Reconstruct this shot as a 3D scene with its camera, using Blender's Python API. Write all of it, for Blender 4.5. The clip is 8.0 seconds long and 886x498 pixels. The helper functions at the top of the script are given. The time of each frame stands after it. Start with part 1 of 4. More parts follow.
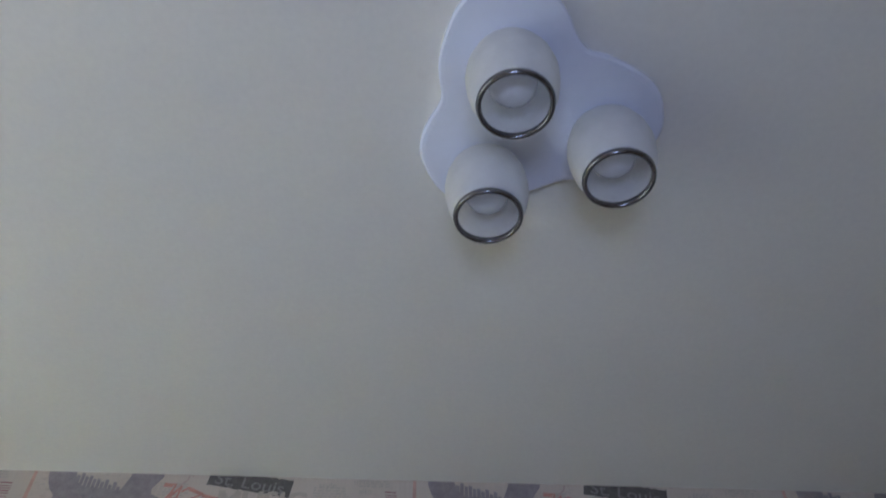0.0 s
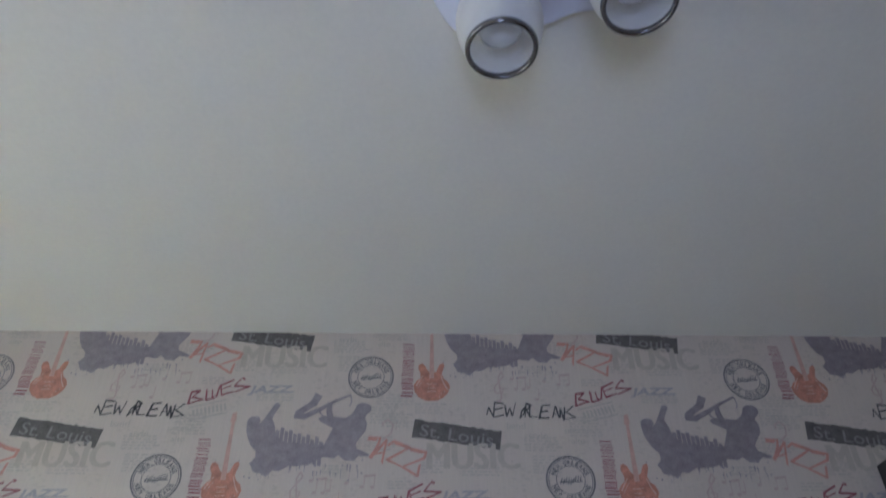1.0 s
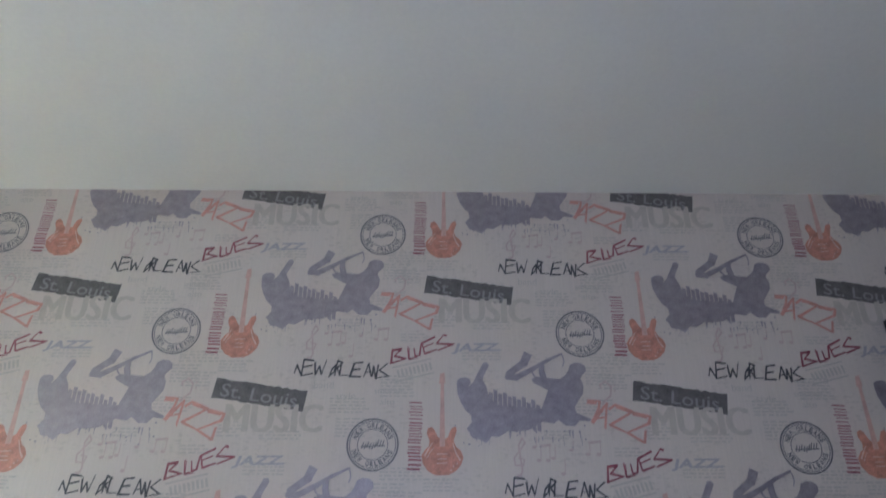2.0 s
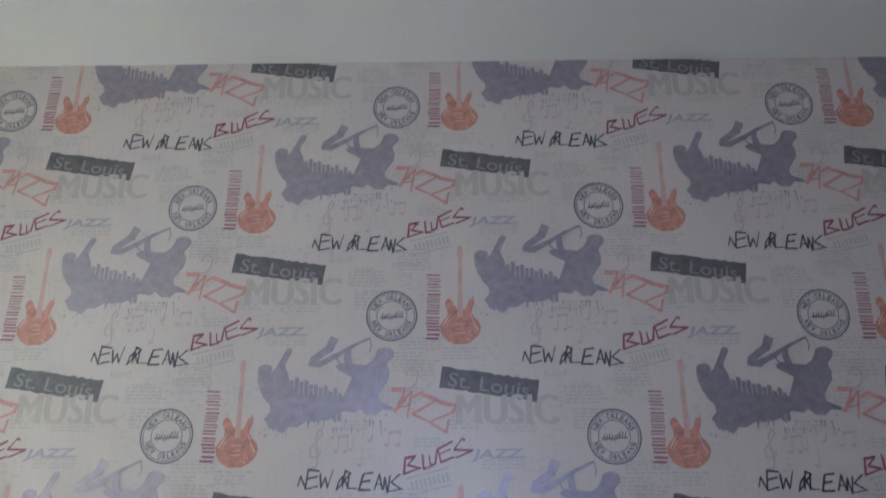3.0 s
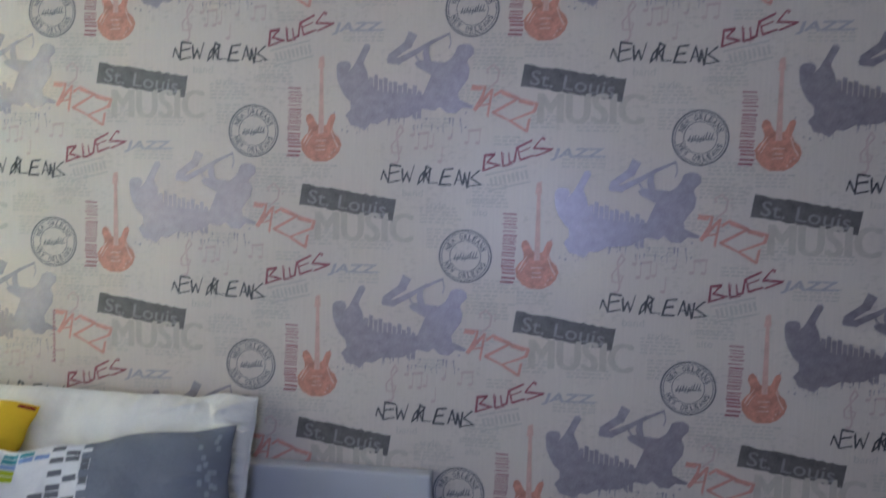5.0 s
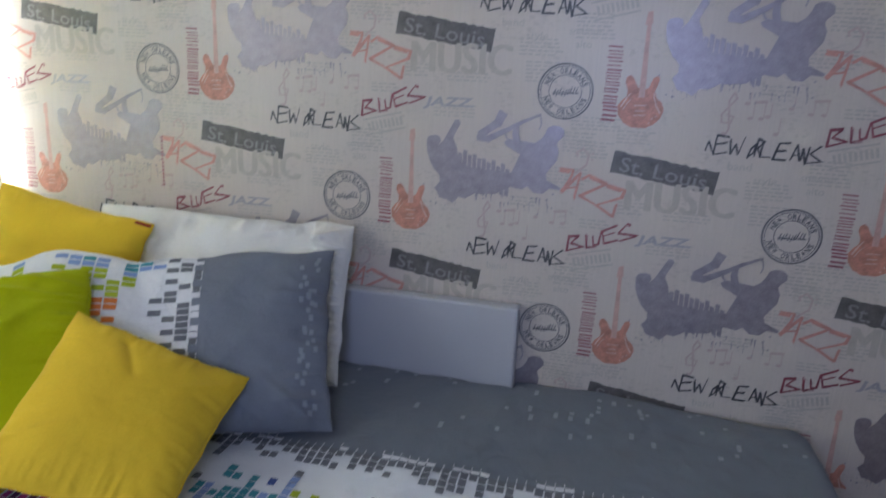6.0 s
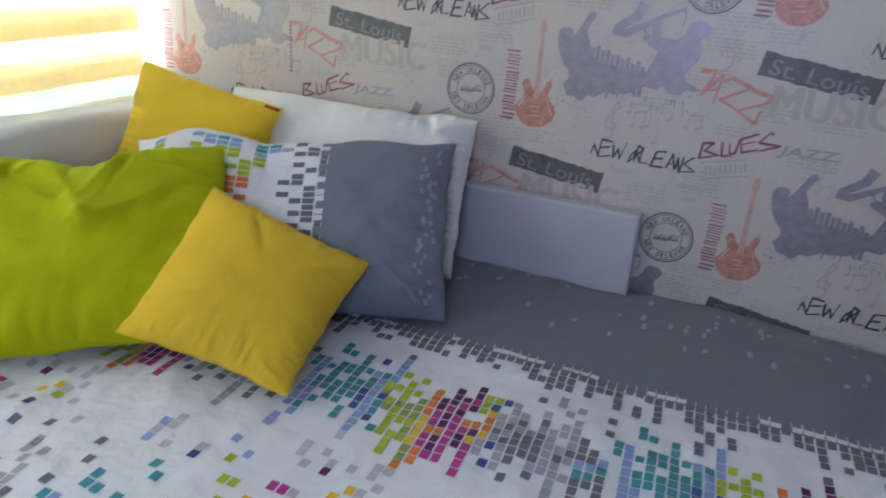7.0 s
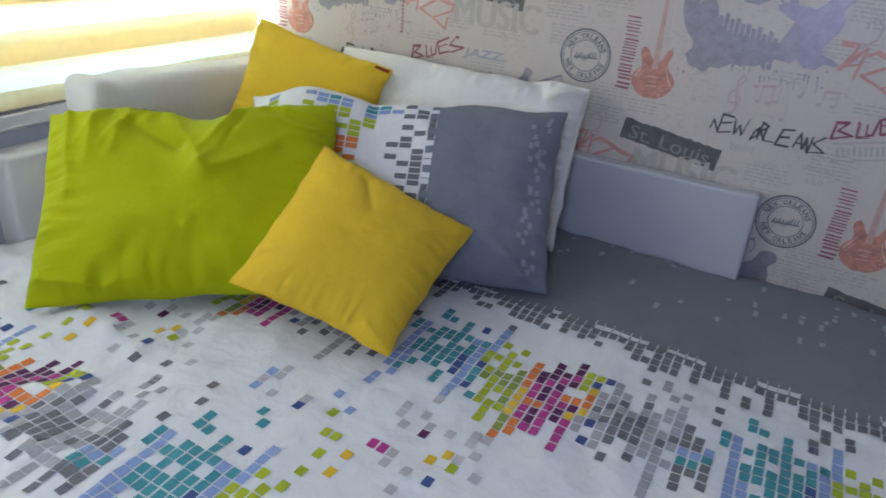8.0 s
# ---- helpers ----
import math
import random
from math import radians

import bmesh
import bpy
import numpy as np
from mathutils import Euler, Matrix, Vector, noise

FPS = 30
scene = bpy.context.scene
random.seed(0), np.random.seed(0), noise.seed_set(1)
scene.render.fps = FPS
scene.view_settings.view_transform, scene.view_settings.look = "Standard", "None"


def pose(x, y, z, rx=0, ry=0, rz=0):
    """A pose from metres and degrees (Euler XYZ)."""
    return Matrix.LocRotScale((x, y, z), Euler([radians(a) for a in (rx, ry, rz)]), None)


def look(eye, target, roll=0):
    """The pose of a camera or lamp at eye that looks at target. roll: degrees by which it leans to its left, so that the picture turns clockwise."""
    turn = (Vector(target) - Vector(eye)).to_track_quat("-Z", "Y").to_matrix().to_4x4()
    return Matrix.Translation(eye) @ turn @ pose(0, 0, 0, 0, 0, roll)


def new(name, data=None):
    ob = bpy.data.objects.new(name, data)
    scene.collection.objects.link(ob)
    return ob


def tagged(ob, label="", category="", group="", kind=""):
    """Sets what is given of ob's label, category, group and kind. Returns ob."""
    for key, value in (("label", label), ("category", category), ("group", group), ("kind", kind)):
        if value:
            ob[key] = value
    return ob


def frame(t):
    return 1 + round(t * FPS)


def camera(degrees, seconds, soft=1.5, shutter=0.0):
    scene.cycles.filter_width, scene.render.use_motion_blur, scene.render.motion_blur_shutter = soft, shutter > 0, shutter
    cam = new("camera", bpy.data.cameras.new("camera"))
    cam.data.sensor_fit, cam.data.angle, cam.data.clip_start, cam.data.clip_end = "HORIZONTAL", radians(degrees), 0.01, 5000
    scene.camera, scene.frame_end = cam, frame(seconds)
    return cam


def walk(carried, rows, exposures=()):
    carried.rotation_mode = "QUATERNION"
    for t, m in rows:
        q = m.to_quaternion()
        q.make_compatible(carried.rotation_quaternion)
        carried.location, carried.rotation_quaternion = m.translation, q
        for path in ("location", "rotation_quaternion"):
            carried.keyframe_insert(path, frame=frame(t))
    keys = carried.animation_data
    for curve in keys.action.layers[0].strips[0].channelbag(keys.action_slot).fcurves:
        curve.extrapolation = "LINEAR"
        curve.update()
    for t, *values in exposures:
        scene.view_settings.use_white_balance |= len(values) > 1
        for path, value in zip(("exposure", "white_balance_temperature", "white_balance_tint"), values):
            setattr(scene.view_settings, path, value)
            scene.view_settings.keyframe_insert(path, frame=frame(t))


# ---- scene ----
cam = camera(63.9, 8.0, soft=1.6, shutter=0.4)
PATH = [
    (0, (0.174, -1.859, 1.458), (0.226, -0.501, 2.925), 0.4),
    (0.5, (0.166, -1.839, 1.436), (0.204, -0.378, 2.802), 0.1),
    (1, (0.172, -1.804, 1.421), (0.199, -0.218, 2.638), -0.1),
    (1.5, (0.168, -1.784, 1.422), (0.184, -0.083, 2.474), 0.3),
    (3, (0.168, -1.73, 1.394), (0.123, 0.175, 1.999), 0.1),
    (3.5, (0.163, -1.712, 1.379), (0.085, 0.239, 1.812), 0.3),
    (4, (0.157, -1.689, 1.355), (0.033, 0.293, 1.593), 0.7),
    (4.5, (0.152, -1.689, 1.341), (-0.014, 0.303, 1.403), 0.7),
    (4.7, (0.149, -1.691, 1.331), (-0.037, 0.3, 1.322), 1.1),
    (5.8, (0.126, -1.689, 1.255), (-0.272, 0.221, 0.814), 2.4),
    (6, (0.118, -1.693, 1.246), (-0.314, 0.191, 0.733), 2.8),
    (6.5, (0.103, -1.7, 1.229), (-0.433, 0.114, 0.577), 3.4),
    (7, (0.082, -1.695, 1.217), (-0.584, 0.024, 0.441), 4.0),
    (7.5, (0.06, -1.697, 1.21), (-0.703, -0.053, 0.364), 4.1),
    (8, (0.038, -1.698, 1.206), (-0.817, -0.115, 0.334), 4.5),
]
EXPOSURES = [(0, -0.66), (1.5, -0.4), (3, -0.32), (4.5, -0.4), (6, -0.38), (7.5, -0.28), (8, -0.28)]
walk(cam, [(t, look(eye, target, roll)) for t, eye, target, roll in PATH], EXPOSURES)

# ---- world and light ----
world = bpy.data.worlds.new("sky")
scene.world = world
world.use_nodes = True
wn = world.node_tree.nodes
sky = wn.new("ShaderNodeTexSky")
sky.sky_type, sky.sun_disc = "NISHITA", False
sky.sun_elevation, sky.sun_rotation = radians(38), radians(60)
world.node_tree.links.new(sky.outputs[0], wn["Background"].inputs[0])
wn["Background"].inputs[1].default_value = 0.12


def area_light(name, m, sx, sy, watts, colour):
    lamp = bpy.data.lights.new(name, "AREA")
    lamp.shape, lamp.size, lamp.size_y = "RECTANGLE", sx, sy
    lamp.energy, lamp.color = watts, colour
    ob = new(name, lamp)
    ob.matrix_world = m
    return ob


CEIL = 2.492
WEST, EAST, SOUTH = -1.60, 2.90, -2.50
WIN = (-2.25, -0.010, 0.75, 2.15)       # the window beside the bed: y0, y1, z0, z1
WIN2 = (-0.14, 0.34, 1.02, 1.58)        # the window behind the camera: x0, x1, z0, z1
BLIND_END = -1.02                        # the blind covers the casement beside the bed; the other one is bare
mid = (WIN[2] + WIN[3]) / 2
for lamp_name, p0, p1, watts, hue in (("blind_daylight", BLIND_END, WIN[1], 138, (0.98, 0.99, 0.98)), ("window_daylight", WIN[0], BLIND_END, 12, (0.91, 0.97, 1.0))):
    area_light(lamp_name, look((WEST - 0.035, (p0 + p1) / 2, mid), (0, (p0 + p1) / 2, mid)), p1 - p0 - 0.02, WIN[3] - WIN[2] - 0.1, watts, hue)
area_light("rear_window_daylight", look(((WIN2[0] + WIN2[1]) / 2, SOUTH + 0.02, 1.3), ((WIN2[0] + WIN2[1]) / 2, 0, 1.3)),
           WIN2[1] - WIN2[0] - 0.1, WIN2[3] - WIN2[2] - 0.1, 11.5, (0.54, 0.68, 1.18))


# ---- materials ----
def mat(name, colour, rough=0.6, metal=0.0, var=0.12, scale=6.0, fine=120.0, bump=0.15, depth=0.002, sheen=0.0, coat=0.0):
    """A surface with two scales of tone variation and fine relief."""
    m = bpy.data.materials.new(name)
    m.use_nodes = True
    nt = m.node_tree
    n, link = nt.nodes, nt.links.new
    b = n["Principled BSDF"]
    b.inputs["Roughness"].default_value = rough
    b.inputs["Metallic"].default_value = metal
    b.inputs["Sheen Weight"].default_value = sheen
    b.inputs["Coat Weight"].default_value = coat
    co = n.new("ShaderNodeTexCoord")
    big = n.new("ShaderNodeTexNoise")
    big.inputs["Scale"].default_value, big.inputs["Detail"].default_value = scale, 4
    small = n.new("ShaderNodeTexNoise")
    small.inputs["Scale"].default_value, small.inputs["Detail"].default_value = fine, 3
    link(co.outputs["Object"], big.inputs["Vector"])
    link(co.outputs["Object"], small.inputs["Vector"])
    add = n.new("ShaderNodeMath")
    add.operation = "ADD"
    link(big.outputs["Fac"], add.inputs[0])
    link(small.outputs["Fac"], add.inputs[1])
    ramp = n.new("ShaderNodeMapRange")
    ramp.inputs["From Min"].default_value, ramp.inputs["From Max"].default_value = 0.6, 1.4
    ramp.inputs["To Min"].default_value, ramp.inputs["To Max"].default_value = 1 - var, 1 + var
    link(add.outputs[0], ramp.inputs["Value"])
    mul = n.new("ShaderNodeVectorMath")
    mul.operation = "SCALE"
    mul.inputs[0].default_value = colour
    link(ramp.outputs[0], mul.inputs["Scale"])
    link(mul.outputs[0], b.inputs["Base Color"])
    bm_ = n.new("ShaderNodeBump")
    bm_.inputs["Strength"].default_value, bm_.inputs["Distance"].default_value = bump, depth
    link(small.outputs["Fac"], bm_.inputs["Height"])
    link(bm_.outputs[0], b.inputs["Normal"])
    return m


def fabric(name, colour, var=0.1, weave=900.0, sheen=0.15, crease=0.25, crease_scale=14.0):
    """Cotton: a fine weave and soft creases in the relief."""
    m = mat(name, colour, 0.85, 0, var, 5.0, 260.0, 0.2, 0.001, sheen)
    nt = m.node_tree
    n, link = nt.nodes, nt.links.new
    co = n.new("ShaderNodeTexCoord")
    cr = n.new("ShaderNodeTexNoise")
    cr.inputs["Scale"].default_value, cr.inputs["Detail"].default_value, cr.inputs["Distortion"].default_value = crease_scale, 3, 0.35
    link(co.outputs["Object"], cr.inputs["Vector"])
    wv = n.new("ShaderNodeTexNoise")
    wv.inputs["Scale"].default_value = weave
    link(co.outputs["Object"], wv.inputs["Vector"])
    b1 = n.new("ShaderNodeBump")
    b1.inputs["Strength"].default_value, b1.inputs["Distance"].default_value = crease, 0.012
    link(cr.outputs["Fac"], b1.inputs["Height"])
    n["Principled BSDF"].inputs["Specular IOR Level"].default_value = 0.2
    cf = n.new("ShaderNodeTexNoise")
    cf.inputs["Scale"].default_value, cf.inputs["Detail"].default_value, cf.inputs["Distortion"].default_value = crease_scale * 2.6, 3, 0.4
    link(co.outputs["Object"], cf.inputs["Vector"])
    b0 = n.new("ShaderNodeBump")
    b0.inputs["Strength"].default_value, b0.inputs["Distance"].default_value = crease * 0.7, 0.005
    link(cf.outputs["Fac"], b0.inputs["Height"])
    link(b0.outputs[0], b1.inputs["Normal"])
    b2 = n.new("ShaderNodeBump")
    b2.inputs["Strength"].default_value, b2.inputs["Distance"].default_value = 0.3, 0.0006
    link(wv.outputs["Fac"], b2.inputs["Height"])
    link(b1.outputs[0], b2.inputs["Normal"])
    link(b2.outputs[0], n["Principled BSDF"].inputs["Normal"])
    return m


def light_cloth(name, colour, through_light, clear=0.0):
    """Blind cloth: scatters on both sides, and lets some light straight through where it is open-woven."""
    m = bpy.data.materials.new(name)
    m.use_nodes = True
    nt = m.node_tree
    n, link = nt.nodes, nt.links.new
    out = n["Material Output"]
    n.remove(n["Principled BSDF"])
    d, t, c = n.new("ShaderNodeBsdfDiffuse"), n.new("ShaderNodeBsdfTranslucent"), n.new("ShaderNodeBsdfTransparent")
    co, wv = n.new("ShaderNodeTexCoord"), n.new("ShaderNodeTexNoise")
    wv.inputs["Scale"].default_value, wv.inputs["Detail"].default_value = 40.0, 5
    link(co.outputs["Object"], wv.inputs["Vector"])
    hue = n.new("ShaderNodeMapRange")
    hue.inputs["To Min"].default_value, hue.inputs["To Max"].default_value = 0.9, 1.08
    link(wv.outputs["Fac"], hue.inputs["Value"])
    mul = n.new("ShaderNodeVectorMath")
    mul.operation = "SCALE"
    mul.inputs[0].default_value = colour
    link(hue.outputs[0], mul.inputs["Scale"])
    link(mul.outputs[0], d.inputs[0])
    link(mul.outputs[0], t.inputs[0])
    m1, m2 = n.new("ShaderNodeMixShader"), n.new("ShaderNodeMixShader")
    m1.inputs[0].default_value, m2.inputs[0].default_value = through_light, clear
    link(d.outputs[0], m1.inputs[1])
    link(t.outputs[0], m1.inputs[2])
    link(m1.outputs[0], m2.inputs[1])
    link(c.outputs[0], m2.inputs[2])
    link(m2.outputs[0], out.inputs["Surface"])
    return m


def wallpaper_material():
    """Off-white paper with faint lines of newsprint and a laid grain."""
    m = mat("wallpaper_paper", (0.67, 0.597, 0.535), 0.38, 0, 0.04, 2.2, 160.0, 0.12, 0.001)
    nt = m.node_tree
    n, link = nt.nodes, nt.links.new
    b = n["Principled BSDF"]
    b.inputs["Specular IOR Level"].default_value = 0.75
    base = b.inputs["Base Color"].links[0].from_socket
    co = n.new("ShaderNodeTexCoord")
    mp = n.new("ShaderNodeMapping")
    mp.inputs["Scale"].default_value = (60, 1, 150)
    link(co.outputs["Object"], mp.inputs["Vector"])
    lines = n.new("ShaderNodeTexNoise")
    lines.inputs["Scale"].default_value, lines.inputs["Detail"].default_value = 1.0, 2
    link(mp.outputs[0], lines.inputs["Vector"])
    mp2 = n.new("ShaderNodeMapping")
    mp2.inputs["Scale"].default_value = (9, 1, 11)
    link(co.outputs["Object"], mp2.inputs["Vector"])
    patch = n.new("ShaderNodeTexNoise")
    patch.inputs["Scale"].default_value, patch.inputs["Detail"].default_value = 1.0, 1
    link(mp2.outputs[0], patch.inputs["Vector"])
    r1, r2 = n.new("ShaderNodeMapRange"), n.new("ShaderNodeMapRange")
    for r, a, z, hi in ((r1, 0.52, 0.66, 0.42), (r2, 0.48, 0.6, 1.0)):
        r.inputs["From Min"].default_value, r.inputs["From Max"].default_value, r.inputs["To Max"].default_value = a, z, hi
    link(lines.outputs["Fac"], r1.inputs["Value"])
    link(patch.outputs["Fac"], r2.inputs["Value"])
    f = n.new("ShaderNodeMath")
    f.operation = "MULTIPLY"
    link(r1.outputs[0], f.inputs[0])
    link(r2.outputs[0], f.inputs[1])
    mix = n.new("ShaderNodeMix")
    mix.data_type = "RGBA"
    mix.inputs["B"].default_value = (0.45, 0.405, 0.36, 1)
    link(f.outputs[0], mix.inputs["Factor"])
    link(base, mix.inputs["A"])
    mp3 = n.new("ShaderNodeMapping")
    mp3.inputs["Scale"].default_value = (240, 1, 7)
    link(co.outputs["Object"], mp3.inputs["Vector"])
    grain = n.new("ShaderNodeTexNoise")
    grain.inputs["Scale"].default_value, grain.inputs["Detail"].default_value = 1.0, 3
    link(mp3.outputs[0], grain.inputs["Vector"])
    r3 = n.new("ShaderNodeMapRange")
    r3.inputs["From Min"].default_value, r3.inputs["From Max"].default_value = 0.3, 0.7
    r3.inputs["To Min"].default_value, r3.inputs["To Max"].default_value = 0.965, 1.03
    link(grain.outputs["Fac"], r3.inputs["Value"])
    streak = n.new("ShaderNodeVectorMath")
    streak.operation = "SCALE"
    link(mix.outputs["Result"], streak.inputs[0])
    link(r3.outputs[0], streak.inputs["Scale"])
    link(streak.outputs[0], b.inputs["Base Color"])
    return m


def bedspread_material(edge):
    """White cotton with a broad grey band beyond the given line."""
    m = fabric("bedspread_cotton", (0.77, 0.785, 0.81), 0.04, crease=0.55, crease_scale=15)
    nt = m.node_tree
    n, link = nt.nodes, nt.links.new
    b = n["Principled BSDF"]
    base = b.inputs["Base Color"].links[0].from_socket
    co, sep = n.new("ShaderNodeTexCoord"), n.new("ShaderNodeSeparateXYZ")
    link(co.outputs["Object"], sep.inputs[0])
    gt = n.new("ShaderNodeMath")
    gt.operation = "GREATER_THAN"
    gt.inputs[1].default_value = edge
    link(sep.outputs["Y"], gt.inputs[0])
    mix = n.new("ShaderNodeMix")
    mix.data_type = "RGBA"
    link(gt.outputs[0], mix.inputs["Factor"])
    link(base, mix.inputs["A"])
    mul = n.new("ShaderNodeMix")
    mul.data_type, mul.blend_type = "RGBA", "MULTIPLY"
    mul.inputs["Factor"].default_value = 1.0
    mul.inputs["B"].default_value = (0.235, 0.258, 0.29, 1)
    link(base, mul.inputs["A"])
    link(mul.outputs["Result"], mix.inputs["B"])
    link(mix.outputs["Result"], b.inputs["Base Color"])
    return m


M_CEIL = mat("ceiling_paint", (0.85, 0.835, 0.78), 0.9, 0, 0.03, 1.5, 90, 0.12, 0.001)
M_PLASTER = mat("white_wall_paint", (0.88, 0.89, 0.90), 0.8, 0, 0.03, 2, 90, 0.15, 0.001)
M_FAR = mat("grey_wall_paint", (0.52, 0.50, 0.47), 0.85, 0, 0.04, 2, 90, 0.15, 0.001)
M_PAPER = wallpaper_material()
M_FLOOR = mat("oak_floor", (0.3, 0.2, 0.12), 0.45, 0, 0.25, 3, 60, 0.1)
M_PVC = mat("white_pvc", (0.87, 0.87, 0.87), 0.35, 0, 0.03, 3, 60, 0.03)
M_LEATHER = mat("white_leatherette", (0.54, 0.545, 0.58), 0.5, 0, 0.04, 4, 240, 0.18, 0.0008)
M_RAIL = mat("grey_rail", (0.24, 0.23, 0.26), 0.5, 0, 0.05, 4, 80, 0.05)
M_BED = bedspread_material(-0.485)
M_BEIGE = fabric("beige_upholstery", (0.90, 0.885, 0.82), 0.06, 500, 0.2, 0.3, 9)
M_WHITE = fabric("white_pillow_cotton", (0.84, 0.82, 0.78), 0.05, 700, 0.1, 1.0, 12)
M_LIME = fabric("lime_cotton", (0.44, 0.485, 0.0), 0.07, 900, 0.04, 0.55, 11)
M_YELLOW = fabric("yellow_cotton", (0.80, 0.53, 0.035), 0.06, 800, 0.05, 0.5, 11)
M_GREY = fabric("grey_cotton", (0.215, 0.235, 0.28), 0.07, 900, 0.1, 0.9, 12)
M_PRINTED = fabric("white_printed_cotton", (0.78, 0.78, 0.8), 0.05, 900, 0.1, 1.0, 14)
M_BLIND_Y = light_cloth("yellow_blind_cloth", (0.93, 0.88, 0.69), 0.35)
M_BLIND_S = light_cloth("sheer_blind_cloth", (0.79, 0.88, 0.94), 0.47, 0.13)
M_CHROME = mat("dark_chrome", (0.25, 0.25, 0.26), 0.16, 1.0, 0.05, 4, 60, 0.0)
M_OPAL = light_cloth("white_opal_glass", (0.97, 0.975, 0.98), 0.52)
M_BULB = mat("frosted_bulb", (0.80, 0.82, 0.86), 0.12, 0, 0.02, 3, 50, 0.0)
# white lacquer; the bluish reflection of the rear light is tinted into its colour
M_PLATE = mat("blue_tinted_white_lacquer", (0.83, 0.87, 0.99), 0.3, 0, 0.02, 3, 50, 0.0, coat=0.4)
M_WARDROBE = mat("grey_green_laminate", (0.2, 0.22, 0.2), 0.5, 0, 0.1, 4, 60, 0.05)
M_TAG = fabric("red_stitching", (0.30, 0.03, 0.02), 0.1)
M_DARK = mat("black_edging", (0.03, 0.03, 0.03), 0.5, 0, 0.1, 4, 60, 0.05)
M_GLASS = bpy.data.materials.new("window_glass")
M_GLASS.use_nodes = True
_g = M_GLASS.node_tree.nodes["Principled BSDF"]
_g.inputs["Transmission Weight"].default_value, _g.inputs["Roughness"].default_value, _g.inputs["IOR"].default_value = 1.0, 0.0, 1.45


def ink(name, colour, rough=0.40, metal=0.0, wear=0.25):
    """Printing ink: worn in spots, with the satin gloss of the paper."""
    m = mat("ink_" + name, colour, rough, metal, wear, 45.0, 420.0, 0.1, 0.0005)
    m.node_tree.nodes["Principled BSDF"].inputs["Specular IOR Level"].default_value = 0.75
    return m


INK = {
    "black": ink("black", (0.075, 0.075, 0.08), wear=0.45),
    "box": ink("charcoal", (0.135, 0.125, 0.12), wear=0.45),
    "box_text": ink("box_lettering", (0.28, 0.27, 0.265)),
    "red": ink("crimson", (0.31, 0.075, 0.10), wear=0.4),
    "salmon": ink("salmon", (0.64, 0.32, 0.27), wear=0.3),
    "orange": ink("guitar_orange", (0.58, 0.26, 0.19), wear=0.45),
    "orange_pale": ink("guitar_pale_orange", (0.66, 0.42, 0.36), wear=0.2),
    "highlight": ink("guitar_gleam", (0.72, 0.5, 0.42)),
    "bar": ink("maroon", (0.36, 0.12, 0.15), wear=0.4),
    "violet": ink("silver_violet", (0.38, 0.345, 0.38), 0.41, 0.53, 0.26),
    "beige": ink("beige", (0.54, 0.49, 0.43), wear=0.12),
    "faint": ink("faint_beige", (0.53, 0.49, 0.445), wear=0.12),
    "faint_pink": ink("faint_pink", (0.58, 0.45, 0.425), wear=0.12),
    "lilac": ink("lilac_grey", (0.43, 0.41, 0.435), 0.42, 0.1, wear=0.15),
    "stamp": ink("stamp_grey", (0.17, 0.165, 0.18), wear=0.4),
}
DYE = {
    "t": ("teal", (0.065, 0.30, 0.34)), "b": ("lavender_blue", (0.27, 0.37, 0.63)), "n": ("navy", (0.06, 0.10, 0.27)),
    "l": ("lime", (0.42, 0.50, 0.03)), "o": ("olive", (0.26, 0.33, 0.07)), "r": ("orange", (0.72, 0.21, 0.05)),
    "y": ("yellow", (0.76, 0.50, 0.04)), "m": ("magenta", (0.47, 0.05, 0.25)), "p": ("plum", (0.12, 0.025, 0.10)),
    "g": ("dark_grey", (0.175, 0.18, 0.20)), "h": ("light_grey", (0.39, 0.39, 0.43)), "i": ("pale_grey", (0.50, 0.50, 0.53)),
    "w": ("white", (0.74, 0.74, 0.77)), "s": ("pale_dot_grey", (0.34, 0.37, 0.42)),
}
DYES = {k: fabric("dye_" + v[0], v[1], 0.08, 900, 0.1, 0.55, 15) for k, v in DYE.items()}


# ---- building helpers ----
def part(name, bm, material, parent=None, label="", smooth=False):
    me = bpy.data.meshes.new(name)
    bm.to_mesh(me)
    bm.free()
    if smooth:
        me.shade_smooth()
    for m in (material if isinstance(material, (list, tuple)) else [material]):
        me.materials.append(m)
    ob = new(name, me)
    ob.parent = parent
    return tagged(ob, label)


def thing(name, label, category, group="", at=(0, 0, 0)):
    ob = tagged(new(name), label, category, group)
    ob.location = at
    ob.empty_display_size = 0.05
    return ob


def box(bm, x0, x1, y0, y1, z0, z1):
    v = [bm.verts.new((x, y, z)) for z in (z0, z1) for y in (y0, y1) for x in (x0, x1)]
    for f in ((0, 2, 3, 1), (4, 5, 7, 6), (0, 1, 5, 4), (2, 6, 7, 3), (0, 4, 6, 2), (1, 3, 7, 5)):
        bm.faces.new([v[i] for i in f])


def boxes(*rows, bevel=0.0, segments=2):
    bm = bmesh.new()
    for r in rows:
        box(bm, *r)
    if bevel:
        bmesh.ops.bevel(bm, geom=bm.edges[:], offset=bevel, segments=segments, profile=0.6, affect="EDGES")
    return bm


